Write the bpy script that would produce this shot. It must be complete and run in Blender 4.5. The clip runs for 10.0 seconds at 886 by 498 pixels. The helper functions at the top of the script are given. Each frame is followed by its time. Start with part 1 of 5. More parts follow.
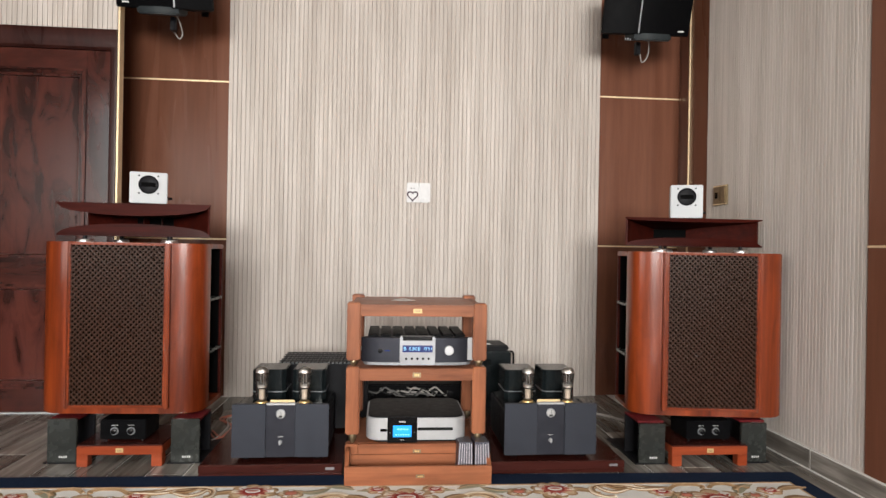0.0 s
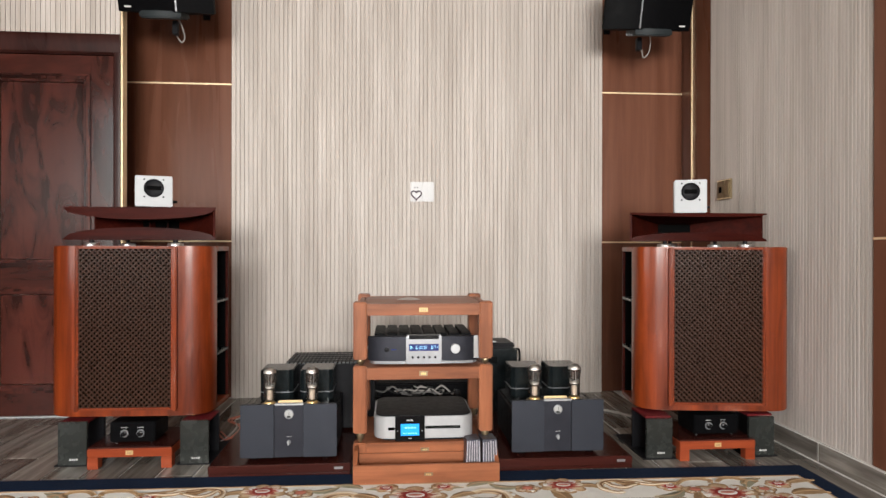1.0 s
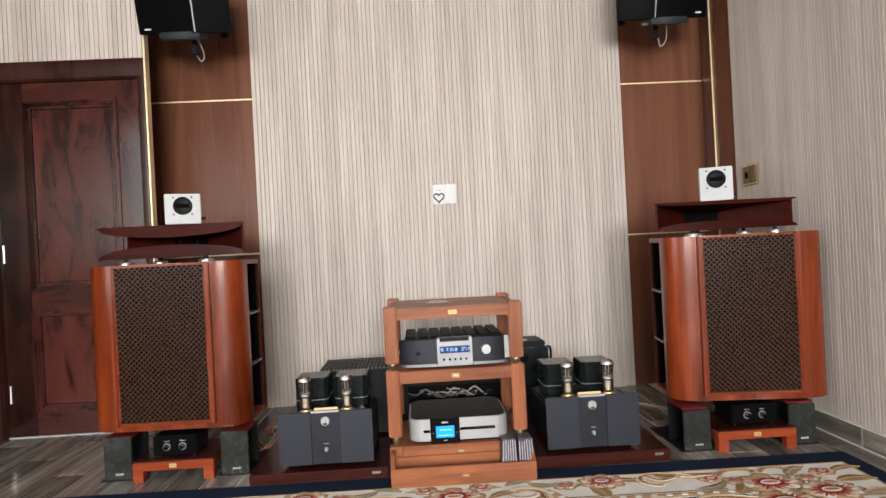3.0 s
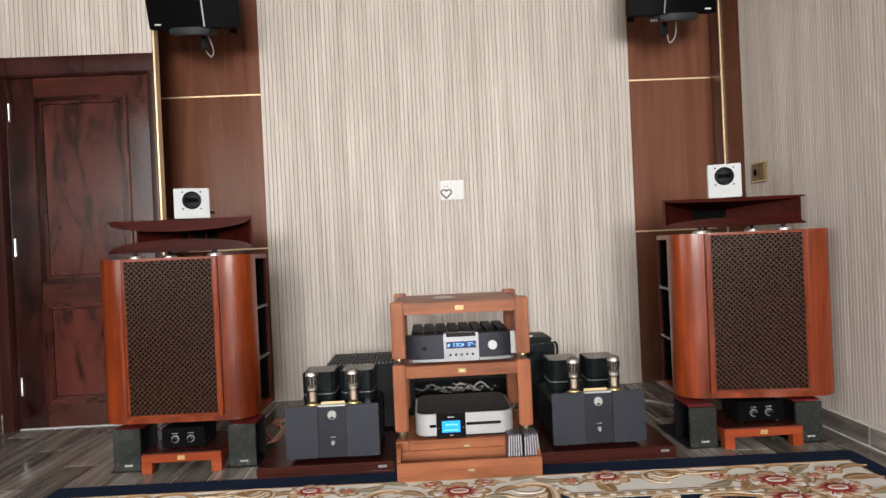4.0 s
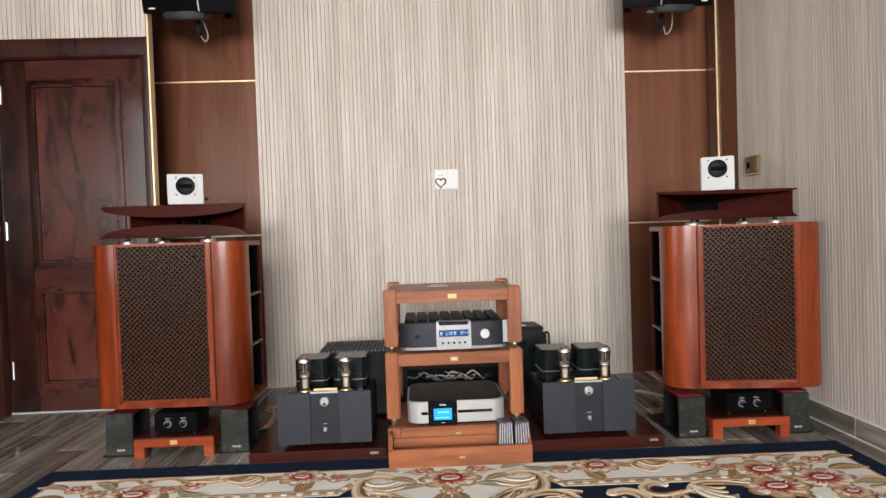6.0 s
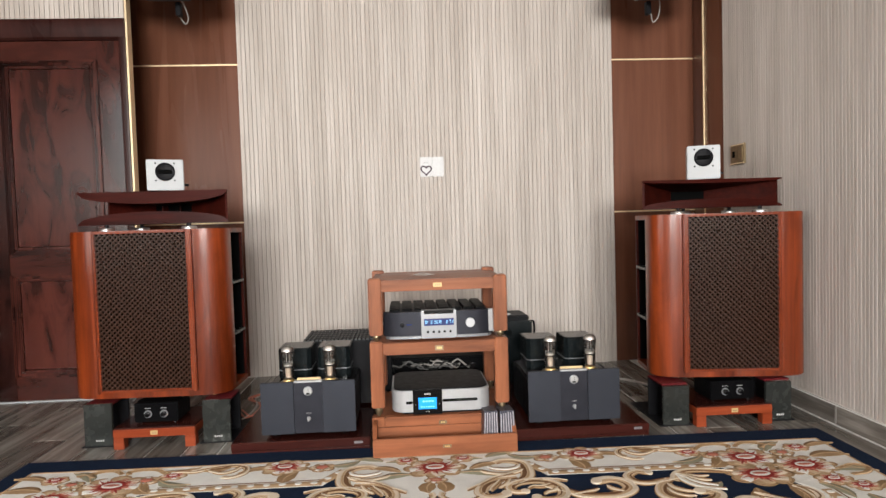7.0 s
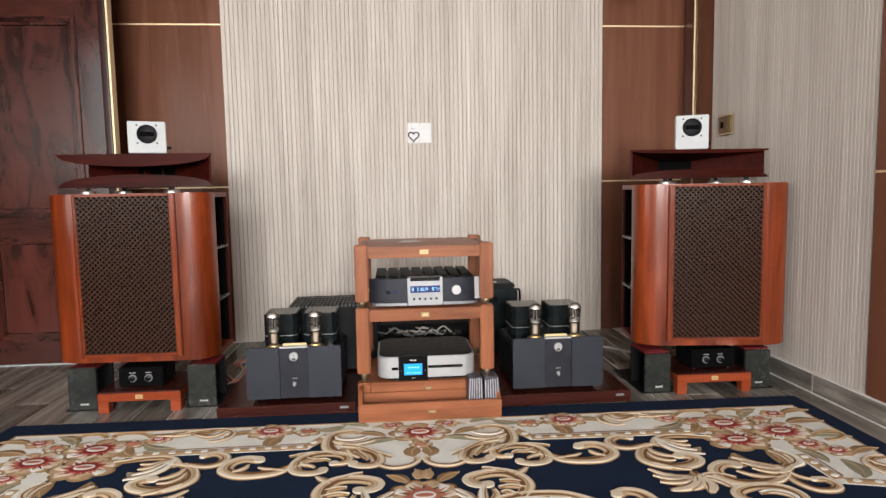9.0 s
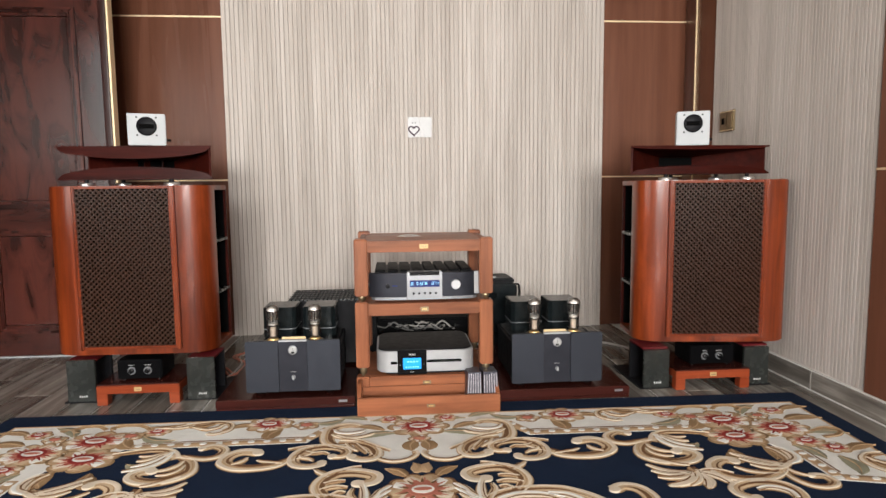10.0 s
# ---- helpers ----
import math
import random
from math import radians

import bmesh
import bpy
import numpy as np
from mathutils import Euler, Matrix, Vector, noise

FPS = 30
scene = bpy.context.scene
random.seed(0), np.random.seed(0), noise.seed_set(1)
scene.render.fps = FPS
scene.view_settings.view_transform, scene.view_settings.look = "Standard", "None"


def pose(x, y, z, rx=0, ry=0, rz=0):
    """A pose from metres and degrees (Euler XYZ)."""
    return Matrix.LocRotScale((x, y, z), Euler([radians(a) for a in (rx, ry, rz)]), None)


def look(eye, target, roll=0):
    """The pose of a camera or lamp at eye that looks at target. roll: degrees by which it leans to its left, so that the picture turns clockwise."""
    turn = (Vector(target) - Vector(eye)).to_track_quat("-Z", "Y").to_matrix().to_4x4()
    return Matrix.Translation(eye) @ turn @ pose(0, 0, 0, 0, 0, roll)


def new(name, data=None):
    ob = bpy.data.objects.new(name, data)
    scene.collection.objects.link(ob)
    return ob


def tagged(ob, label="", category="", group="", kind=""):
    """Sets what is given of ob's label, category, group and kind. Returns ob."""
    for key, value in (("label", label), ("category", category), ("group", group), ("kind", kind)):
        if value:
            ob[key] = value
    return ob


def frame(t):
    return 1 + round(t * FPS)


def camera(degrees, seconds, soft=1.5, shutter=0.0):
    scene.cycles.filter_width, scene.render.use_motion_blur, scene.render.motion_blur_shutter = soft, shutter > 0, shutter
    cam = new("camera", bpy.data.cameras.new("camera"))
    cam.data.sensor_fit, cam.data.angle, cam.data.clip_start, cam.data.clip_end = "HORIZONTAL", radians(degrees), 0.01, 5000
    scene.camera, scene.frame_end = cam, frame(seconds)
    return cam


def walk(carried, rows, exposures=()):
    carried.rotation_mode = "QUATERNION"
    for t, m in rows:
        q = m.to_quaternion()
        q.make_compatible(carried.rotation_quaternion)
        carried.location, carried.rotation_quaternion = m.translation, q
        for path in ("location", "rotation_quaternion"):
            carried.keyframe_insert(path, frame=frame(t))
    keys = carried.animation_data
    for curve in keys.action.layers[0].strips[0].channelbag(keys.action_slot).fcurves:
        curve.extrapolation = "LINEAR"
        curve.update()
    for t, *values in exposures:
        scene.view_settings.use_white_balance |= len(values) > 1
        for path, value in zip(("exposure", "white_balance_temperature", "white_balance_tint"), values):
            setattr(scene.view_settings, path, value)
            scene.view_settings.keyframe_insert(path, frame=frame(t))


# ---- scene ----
import itertools

cam = camera(70.6, 10.0)
PATH = [
    (0, (-0.259, -0.439, 0.933), (-0.085, 1.553, 0.934), 1.0),
    (0.5, (-0.261, -0.441, 0.932), (-0.09, 1.551, 0.931), 0.7),
    (1, (-0.262, -0.446, 0.932), (-0.101, 1.548, 0.929), 0.1),
    (1.5, (-0.263, -0.45, 0.936), (-0.119, 1.545, 0.933), -1.0),
    (2, (-0.262, -0.451, 0.937), (-0.145, 1.545, 0.937), -1.9),
    (2.5, (-0.264, -0.454, 0.94), (-0.166, 1.543, 0.941), -2.7),
    (4, (-0.265, -0.466, 0.936), (-0.207, 1.533, 0.926), -2.6),
    (4.5, (-0.263, -0.47, 0.938), (-0.21, 1.529, 0.916), -2.5),
    (5, (-0.267, -0.478, 0.935), (-0.209, 1.521, 0.906), -2.3),
    (6.5, (-0.264, -0.463, 0.932), (-0.169, 1.534, 0.873), -1.8),
    (7, (-0.265, -0.446, 0.93), (-0.142, 1.549, 0.848), -1.7),
    (7.5, (-0.267, -0.448, 0.932), (-0.122, 1.544, 0.818), -1.6),
    (8, (-0.267, -0.44, 0.927), (-0.111, 1.548, 0.78), -1.4),
    (8.5, (-0.267, -0.439, 0.926), (-0.105, 1.547, 0.755), -1.1),
    (9, (-0.267, -0.437, 0.928), (-0.103, 1.548, 0.742), -1.0),
    (9.5, (-0.268, -0.436, 0.926), (-0.102, 1.548, 0.731), -0.7),
    (10, (-0.269, -0.435, 0.926), (-0.103, 1.548, 0.724), -0.6),
]
walk(cam, [(t, look(eye, target, roll)) for t, eye, target, roll in PATH])

# ---- world and light ----
world = bpy.data.worlds.new("world")
scene.world = world
world.use_nodes = True
wn = world.node_tree
sky = wn.nodes.new("ShaderNodeTexSky")
sky.sky_type, sky.sun_disc = "NISHITA", False
sky.sun_elevation, sky.sun_rotation = radians(38), radians(150)
wn.nodes["Background"].inputs[1].default_value = 0.12
wn.links.new(sky.outputs[0], wn.nodes["Background"].inputs[0])


def area_lamp(name, eye, target, sx, sy, watts, colour):
    data = bpy.data.lights.new(name, "AREA")
    data.shape, data.size, data.size_y, data.energy, data.color = "RECTANGLE", sx, sy, watts, colour
    ob = new(name, data)
    ob.matrix_world = look(eye, target)
    return ob


# daylight entering by the tall window wall behind the camera
area_lamp("window_daylight", (-0.38, -6.62, 2.0), (-0.7, 3.0, 1.0), 3.2, 1.5, 1030, (1.0, 0.985, 0.955))
# and by the long window in the side wall
area_lamp("side_daylight", (-2.70, -0.2, 1.45), (1.6, 0.2, 0.9), 2.7, 1.5, 50, (1.0, 0.985, 0.96))
scene.view_settings.exposure = 0.0


# ---- materials ----
def nodes_of(name):
    m = bpy.data.materials.new(name)
    m.use_nodes = True
    t = m.node_tree
    return m, t, t.nodes["Principled BSDF"]


def add(t, kind, **values):
    n = t.nodes.new(kind)
    for k, v in values.items():
        n.inputs[k.replace("_", " ")].default_value = v
    return n


def coords(t, scale, shift=True):
    """Object coordinates, scaled, moved by the object's random number."""
    tc = t.nodes.new("ShaderNodeTexCoord")
    mp = t.nodes.new("ShaderNodeMapping")
    mp.inputs["Scale"].default_value = scale
    t.links.new(tc.outputs["Object"], mp.inputs["Vector"])
    if shift:
        info = t.nodes.new("ShaderNodeObjectInfo")
        mul = t.nodes.new("ShaderNodeMath")
        mul.operation = "MULTIPLY"
        mul.inputs[1].default_value = 37.0
        t.links.new(info.outputs["Random"], mul.inputs[0])
        comb = t.nodes.new("ShaderNodeCombineXYZ")
        for k in range(3):
            t.links.new(mul.outputs[0], comb.inputs[k])
        t.links.new(comb.outputs[0], mp.inputs["Location"])
    return mp.outputs[0]


def ramp(t, fac, stops):
    r = t.nodes.new("ShaderNodeValToRGB")
    e = r.color_ramp.elements
    while len(e) < len(stops):
        e.new(0.5)
    for el, (p, c) in zip(e, stops):
        el.position, el.color = p, (*c, 1)
    t.links.new(fac, r.inputs[0])
    return r.outputs[0]


def mix(t, a, b, fac, mode="MIX"):
    m = t.nodes.new("ShaderNodeMix")
    m.data_type, m.blend_type = "RGBA", mode
    for sock, v in ((m.inputs[6], a), (m.inputs[7], b), (m.inputs[0], fac)):
        if hasattr(v, "is_linked"):
            t.links.new(v, sock)
        else:
            sock.default_value = (*v, 1) if isinstance(v, tuple) else v
    return m.outputs[2]


def bump(t, p, height, strength, distance=0.002):
    b = add(t, "ShaderNodeBump", Strength=strength, Distance=distance)
    t.links.new(height, b.inputs["Height"])
    t.links.new(b.outputs[0], p.inputs["Normal"])


def noise_of(t, vec, scale, detail=4.0, rough=0.55, distortion=0.0):
    n = add(t, "ShaderNodeTexNoise", Scale=scale, Detail=detail, Roughness=rough, Distortion=distortion)
    t.links.new(vec, n.inputs["Vector"])
    return n.outputs["Fac"]


def wood(name, dark, mid, light, rough=0.35, along="z", fine=90.0, coat=0.0, blotch=0.35, each=0.0, spec=0.18, figure=0.0):
    """Veneer or timber with its grain along one axis."""
    m, t, p = nodes_of(name)
    sc = {"x": (0.06, 1, 1), "y": (1, 0.06, 1), "z": (1, 1, 0.06)}[along]
    v = coords(t, sc)
    grain = noise_of(t, v, fine, 6, 0.65, 0.4)
    broad = noise_of(t, v, fine * 0.12, 3, 0.5, 1.2)
    col = ramp(t, grain, [(0.3, dark), (0.52, mid), (0.75, light)])
    col2 = ramp(t, broad, [(0.35, dark), (0.65, light)])
    col = mix(t, col, col2, blotch)
    if figure:
        fv = coords(t, {"x": (0.3, 1, 1), "y": (1, 0.3, 1), "z": (1, 1, 0.3)}[along])
        dark_figure = ramp(t, noise_of(t, fv, 7.0, 4, 0.6, 1.5), [(0.36, (1 - figure,) * 3), (0.56, (1.0, 1.0, 1.0))])
        col = mix(t, col, dark_figure, 1.0, "MULTIPLY")
    if each:
        info = t.nodes.new("ShaderNodeObjectInfo")
        k = ramp(t, info.outputs["Random"], [(0.0, (1 - each,) * 3), (1.0, (1.0, 1.0, 1.0))])
        col = mix(t, col, k, 1.0, "MULTIPLY")
    t.links.new(col, p.inputs["Base Color"])
    rr = ramp(t, broad, [(0.3, (rough * 0.8,) * 3), (0.7, (min(1, rough * 1.25),) * 3)])
    t.links.new(rr, p.inputs["Roughness"])
    p.inputs["Specular IOR Level"].default_value = spec
    p.inputs["Coat Weight"].default_value = coat
    p.inputs["Coat Roughness"].default_value = 0.17
    bump(t, p, grain, 0.12)
    return m


def plain(name, colour, rough=0.5, metal=0.0, vary=0.12, scale=35.0, relief=0.08, coat=0.0, fine=400.0, spec=0.16):
    """Paint, plastic or metal with faint unevenness at two scales."""
    m, t, p = nodes_of(name)
    v = coords(t, (1, 1, 1))
    a = noise_of(t, v, scale, 4)
    b = noise_of(t, v, fine, 2)
    lo = tuple(max(0, c * (1 - vary)) for c in colour)
    hi = tuple(min(1, c * (1 + vary)) for c in colour)
    t.links.new(ramp(t, a, [(0.3, lo), (0.7, hi)]), p.inputs["Base Color"])
    t.links.new(ramp(t, a, [(0.25, (rough * 0.85,) * 3), (0.75, (min(1, rough * 1.2),) * 3)]), p.inputs["Roughness"])
    p.inputs["Metallic"].default_value = metal
    p.inputs["Specular IOR Level"].default_value = spec
    p.inputs["Coat Weight"].default_value = coat
    bump(t, p, b, relief, 0.0006)
    return m


def glowing(name, colour, strength):
    m, t, p = nodes_of(name)
    p.inputs["Base Color"].default_value = (*colour, 1)
    p.inputs["Emission Color"].default_value = (*colour, 1)
    p.inputs["Emission Strength"].default_value = strength
    p.inputs["Roughness"].default_value = 0.2
    return m


def glassy(name, colour):
    """Thin clear glass: seen through, with a gloss that grows at grazing angles."""
    m, t, p = nodes_of(name)
    t.nodes.remove(p)
    clear = t.nodes.new("ShaderNodeBsdfTransparent")
    clear.inputs[0].default_value = (*colour, 1)
    shine = t.nodes.new("ShaderNodeBsdfGlossy")
    shine.inputs["Roughness"].default_value = 0.04
    fres = add(t, "ShaderNodeFresnel", IOR=2.1)
    blend = t.nodes.new("ShaderNodeMixShader")
    t.links.new(fres.outputs[0], blend.inputs[0])
    t.links.new(clear.outputs[0], blend.inputs[1])
    t.links.new(shine.outputs[0], blend.inputs[2])
    # faint white diffuse share brightens the glass in place of caught light
    haze = t.nodes.new("ShaderNodeBsdfDiffuse")
    haze.inputs[0].default_value = (0.8, 0.77, 0.72, 1)
    haze_mix = t.nodes.new("ShaderNodeMixShader")
    haze_mix.inputs[0].default_value = 0.016
    t.links.new(blend.outputs[0], haze_mix.inputs[1])
    t.links.new(haze.outputs[0], haze_mix.inputs[2])
    t.links.new(haze_mix.outputs[0], t.nodes["Material Output"].inputs[0])
    return m


def pile(name, colour, vary=0.25):
    """Cut carpet pile."""
    m, t, p = nodes_of(name)
    v = coords(t, (1, 1, 1), False)
    a = noise_of(t, v, 9.0, 3)
    b = noise_of(t, v, 420.0, 2)
    lo = tuple(c * (1 - vary) for c in colour)
    hi = tuple(min(1, c * (1 + vary)) for c in colour)
    c1 = ramp(t, b, [(0.3, lo), (0.7, hi)])
    c2 = ramp(t, a, [(0.3, lo), (0.7, hi)])
    t.links.new(mix(t, c1, c2, 0.45), p.inputs["Base Color"])
    p.inputs["Roughness"].default_value = 0.95
    p.inputs["Specular IOR Level"].default_value = 0.1
    bump(t, p, b, 0.6, 0.003)
    return m


def printed_wood(name, dark, mid, light, rough):
    """Wood-print foil over ribs: long streaks that run on from rib to rib, broad bands and short dark checks."""
    m, t, p = nodes_of(name)
    geo = t.nodes.new("ShaderNodeNewGeometry")

    def stretched(sx, sz):
        mp = t.nodes.new("ShaderNodeMapping")
        mp.inputs["Scale"].default_value = (sx, sx, sz)
        t.links.new(geo.outputs["Position"], mp.inputs["Vector"])
        return mp.outputs[0]

    fine = noise_of(t, stretched(1, 0.012), 260, 5, 0.65, 0.3)
    streak = noise_of(t, stretched(1, 0.03), 42, 4, 0.6, 0.8)
    broad = noise_of(t, stretched(1, 0.10), 7, 3, 0.5, 0.6)
    check = noise_of(t, stretched(1, 0.055), 55, 4, 0.55, 2.0)
    col = ramp(t, streak, [(0.3, dark), (0.5, mid), (0.72, light)])
    col = mix(t, col, ramp(t, fine, [(0.3, dark), (0.62, light)]), 0.3)
    col = mix(t, col, ramp(t, broad, [(0.3, (0.86, 0.84, 0.82)), (0.68, (1.06, 1.06, 1.06))]), 1.0, "MULTIPLY")
    col = mix(t, col, ramp(t, check, [(0.70, (1.0, 1.0, 1.0)), (0.80, (0.62, 0.59, 0.56))]), 1.0, "MULTIPLY")
    info = t.nodes.new("ShaderNodeObjectInfo")
    col = mix(t, col, ramp(t, info.outputs["Random"], [(0.0, (0.93, 0.93, 0.93)), (1.0, (1.02, 1.02, 1.02))]), 1.0, "MULTIPLY")
    t.links.new(col, p.inputs["Base Color"])
    p.inputs["Roughness"].default_value = rough
    p.inputs["Specular IOR Level"].default_value = 0.2
    bump(t, p, fine, 0.1, 0.001)
    return m


slat_wood = printed_wood("greige_slat_wood", (0.385, 0.342, 0.303), (0.475, 0.428, 0.389), (0.56, 0.515, 0.476), 0.55)
# slat greige made darker and browner: groove shade put into the board's colour
groove_shade_wood = wood("greige_groove_shade_wood", (0.29, 0.24, 0.205), (0.36, 0.31, 0.27), (0.42, 0.37, 0.33), 0.7, "z", 130)
panel_wood = wood("brown_panel_veneer", (0.088, 0.0325, 0.0175), (0.128, 0.049, 0.0275), (0.162, 0.066, 0.039), 0.3, "z", 34, 0.0, 0.6)
door_wood = wood("dark_mahogany", (0.012, 0.0034, 0.0028), (0.047, 0.0112, 0.0082), (0.092, 0.0235, 0.0160), 0.17, "z", 9, 0.15, 0.75, 0, 0.45, 0.75)
door_wood_x = wood("dark_mahogany_cross", (0.012, 0.0034, 0.0028), (0.047, 0.0112, 0.0082), (0.092, 0.0235, 0.0160), 0.17, "x", 9, 0.15, 0.75, 0, 0.45, 0.4)
# the door's mahogany again, darkened so the architrave carries shade in its colour
frame_wood_shaded = wood("dark_mahogany_frame_shaded", (0.014, 0.0048, 0.0042), (0.027, 0.0088, 0.0072), (0.044, 0.014, 0.011), 0.3, "z", 40, 0.0, 0.5, 0, 0.15)
cherry = wood("cherry_veneer", (0.048, 0.0072, 0.0018), (0.150, 0.0220, 0.0046), (0.27, 0.0465, 0.009), 0.40, "z", 48, 0.8, 0.6, 0, 0.12, 0.25)
cherry_x = wood("cherry_veneer_cross", (0.048, 0.0072, 0.0018), (0.150, 0.0220, 0.0046), (0.27, 0.0465, 0.009), 0.4, "x", 60, 0.35, 0.45, 0, 0.15)
table_wood = wood("orange_red_lacquered_wood", (0.15, 0.024, 0.008), (0.215, 0.038, 0.012), (0.28, 0.055, 0.018), 0.38, "x", 60, 0.2, 0.4)
rack_wood = wood("rack_timber", (0.07, 0.018, 0.007), (0.25, 0.078, 0.031), (0.35, 0.128, 0.057), 0.42, "x", 42, 0.1, 0.5, 0.16, 0.18, 0.2)
rack_wood_z = wood("rack_timber_upright", (0.07, 0.018, 0.007), (0.25, 0.078, 0.031), (0.35, 0.128, 0.057), 0.42, "z", 42, 0.1, 0.5, 0.16, 0.18, 0.2)
plinth_wood = wood("oxblood_plinth_wood", (0.019, 0.0046, 0.0034), (0.033, 0.0072, 0.0052), (0.052, 0.012, 0.0083), 0.22, "x", 50, 0.6, 0.4)
horn_wood = wood("dark_red_horn_wood", (0.015, 0.0026, 0.0018), (0.036, 0.0050, 0.0032), (0.062, 0.0092, 0.0052), 0.4, "x", 60, 0.0, 0.4, 0, 0.06)
lattice_mat = plain("brown_woven_lattice", (0.042, 0.0172, 0.0098), 0.3, 0, 0.25, 60, 0.15, spec=0.4)
cloth_black = plain("black_cloth", (0.004, 0.0035, 0.003), 0.9, 0, 0.3, spec=0.03)
black_inside = plain("black_interior", (0.003, 0.003, 0.003), 0.85, spec=0.03)
black_gloss = plain("black_gloss_plastic", (0.004, 0.004, 0.0045), 0.2, 0, 0.1, spec=0.2)
black_satin = plain("black_satin_metal", (0.0065, 0.0065, 0.0078), 0.42, 0.0, 0.15, spec=0.09)
anthracite = plain("brushed_anthracite_aluminium", (0.031, 0.034, 0.043), 0.45, 0.4, 0.03, 20, 0.15)
anthracite_dark = plain("dark_anthracite_aluminium", (0.024, 0.025, 0.032), 0.42, 0.4, 0.1, 20, 0.15)
steel_dark = plain("dark_grey_powder_coat", (0.05, 0.054, 0.05), 0.26, 0.65, 0.06, 30, 0.1)
transformer_mat = plain("black_crackle_transformer_cover", (0.0065, 0.0095, 0.0105), 0.2, 0.1, 0.2, spec=0.4)
silver = plain("brushed_silver_aluminium", (0.25, 0.255, 0.265), 0.34, 0.6, 0.05, 25, 0.1)
silver_pale = plain("pale_silver_paint", (0.40, 0.405, 0.41), 0.35, 0.35, 0.04)
chrome = plain("chrome", (0.9, 0.9, 0.9), 0.3, 1.0, 0.03)
gold = plain("polished_gold", (0.74, 0.51, 0.21), 0.36, 0.7, 0.08)
gold_satin = plain("satin_gold", (0.74, 0.56, 0.31), 0.4, 0.4, 0.05)
badge_brass = plain("engraved_brass_badge", (0.50, 0.36, 0.17), 0.5, 0.2, 0.1)
brass = plain("brass_trim", (0.78, 0.62, 0.40), 0.4, 0.45, 0.04, 35, 0.0)
brass_old = plain("aged_brass_plate", (0.25, 0.195, 0.12), 0.36, 0.8, 0.2)
white_paint = plain("white_paint", (0.39, 0.405, 0.415), 0.4, 0, 0.02)
white_plastic = plain("white_plastic", (0.52, 0.52, 0.52), 0.3, 0, 0.02)
wall_paint = plain("off_white_wall_paint", (0.55, 0.53, 0.5), 0.85, 0, 0.03, 6, 0.1)
ceiling_paint = plain("white_ceiling_paint", (0.8, 0.8, 0.78), 0.9, 0, 0.03, 6, 0.1)
red_felt = plain("red_lacquer", (0.085, 0.005, 0.007), 0.5, 0, 0.15)
bracket_grey = plain("grey_bracket_plastic", (0.022, 0.027, 0.029), 0.5)
cable_dim = plain("dull_grey_cable_sheath", (0.13, 0.125, 0.12), 0.5)
cable_grey = plain("pale_cable_sheath", (0.3, 0.28, 0.26), 0.5)
cable_black = plain("black_cable_sheath", (0.012, 0.012, 0.012), 0.5)
matt_black = plain("matt_black_cabinet", (0.0022, 0.0022, 0.0026), 0.45, spec=0.035)
cable_red = plain("clear_copper_cable", (0.36, 0.12, 0.08), 0.35)
heart_mat = plain("dark_plum_plastic", (0.08, 0.05, 0.07), 0.4)
paper_white = plain("white_print", (0.52, 0.52, 0.51), 0.6)
grout_mat = plain("pale_grout", (0.62, 0.61, 0.58), 0.6)
tube_metal = plain("getter_silver", (0.92, 0.89, 0.85), 0.35, 0.5, 0.06)
tube_grey = plain("valve_anode_grey", (0.62, 0.52, 0.42), 0.4, 0.2)
glass = glassy("clear_valve_glass", (0.97, 0.95, 0.93))
blue_screen = glowing("cyan_blue_display", (0.015, 0.25, 0.72), 0.8)
blue_pale = glowing("pale_blue_segments", (0.22, 0.58, 0.95), 1.0)
navy_screen = glowing("deep_blue_display", (0.005, 0.012, 0.075), 0.6)
dial_glow = glowing("warm_white_dial", (0.36, 0.36, 0.35), 0.04)


def floor_material():
    """Grey wood-look porcelain, glossy, each plank its own tone."""
    m, t, p = nodes_of("grey_wood_look_porcelain")
    v = coords(t, (1, 0.06, 1))
    g = noise_of(t, v, 22, 6, 0.6, 0.5)
    c = ramp(t, g, [(0.3, (0.085, 0.075, 0.064)), (0.5, (0.17, 0.155, 0.137)), (0.7, (0.34, 0.32, 0.29))])
    info = t.nodes.new("ShaderNodeObjectInfo")
    k = ramp(t, info.outputs["Random"], [(0.0, (0.55, 0.54, 0.53)), (1.0, (1.45, 1.43, 1.4))])
    t.links.new(mix(t, c, k, 1.0, "MULTIPLY"), p.inputs["Base Color"])
    t.links.new(ramp(t, g, [(0.2, (0.10,) * 3), (0.8, (0.2,) * 3)]), p.inputs["Roughness"])
    bump(t, p, g, 0.06)
    return m


tile_mat = floor_material()


# ---- builders ----
def box(sx, sy, sz, at=(0, 0, 0), bevel=0.003, seg=2):
    """A block with softened edges; at is the centre of its underside."""
    bm = bmesh.new()
    bmesh.ops.create_cube(bm, size=1.0)
    bmesh.ops.scale(bm, vec=(sx, sy, sz), verts=bm.verts)
    bmesh.ops.translate(bm, vec=(at[0], at[1], at[2] + sz / 2), verts=bm.verts)
    if bevel:
        bmesh.ops.bevel(bm, geom=bm.edges[:], offset=min(bevel, 0.45 * min(sx, sy, sz)), segments=seg, affect="EDGES")
    return bm


def span(x0, x1, y0, y1, z0, z1, bevel=0.003, seg=2):
    return box(x1 - x0, y1 - y0, z1 - z0, ((x0 + x1) / 2, (y0 + y1) / 2, z0), bevel, seg)


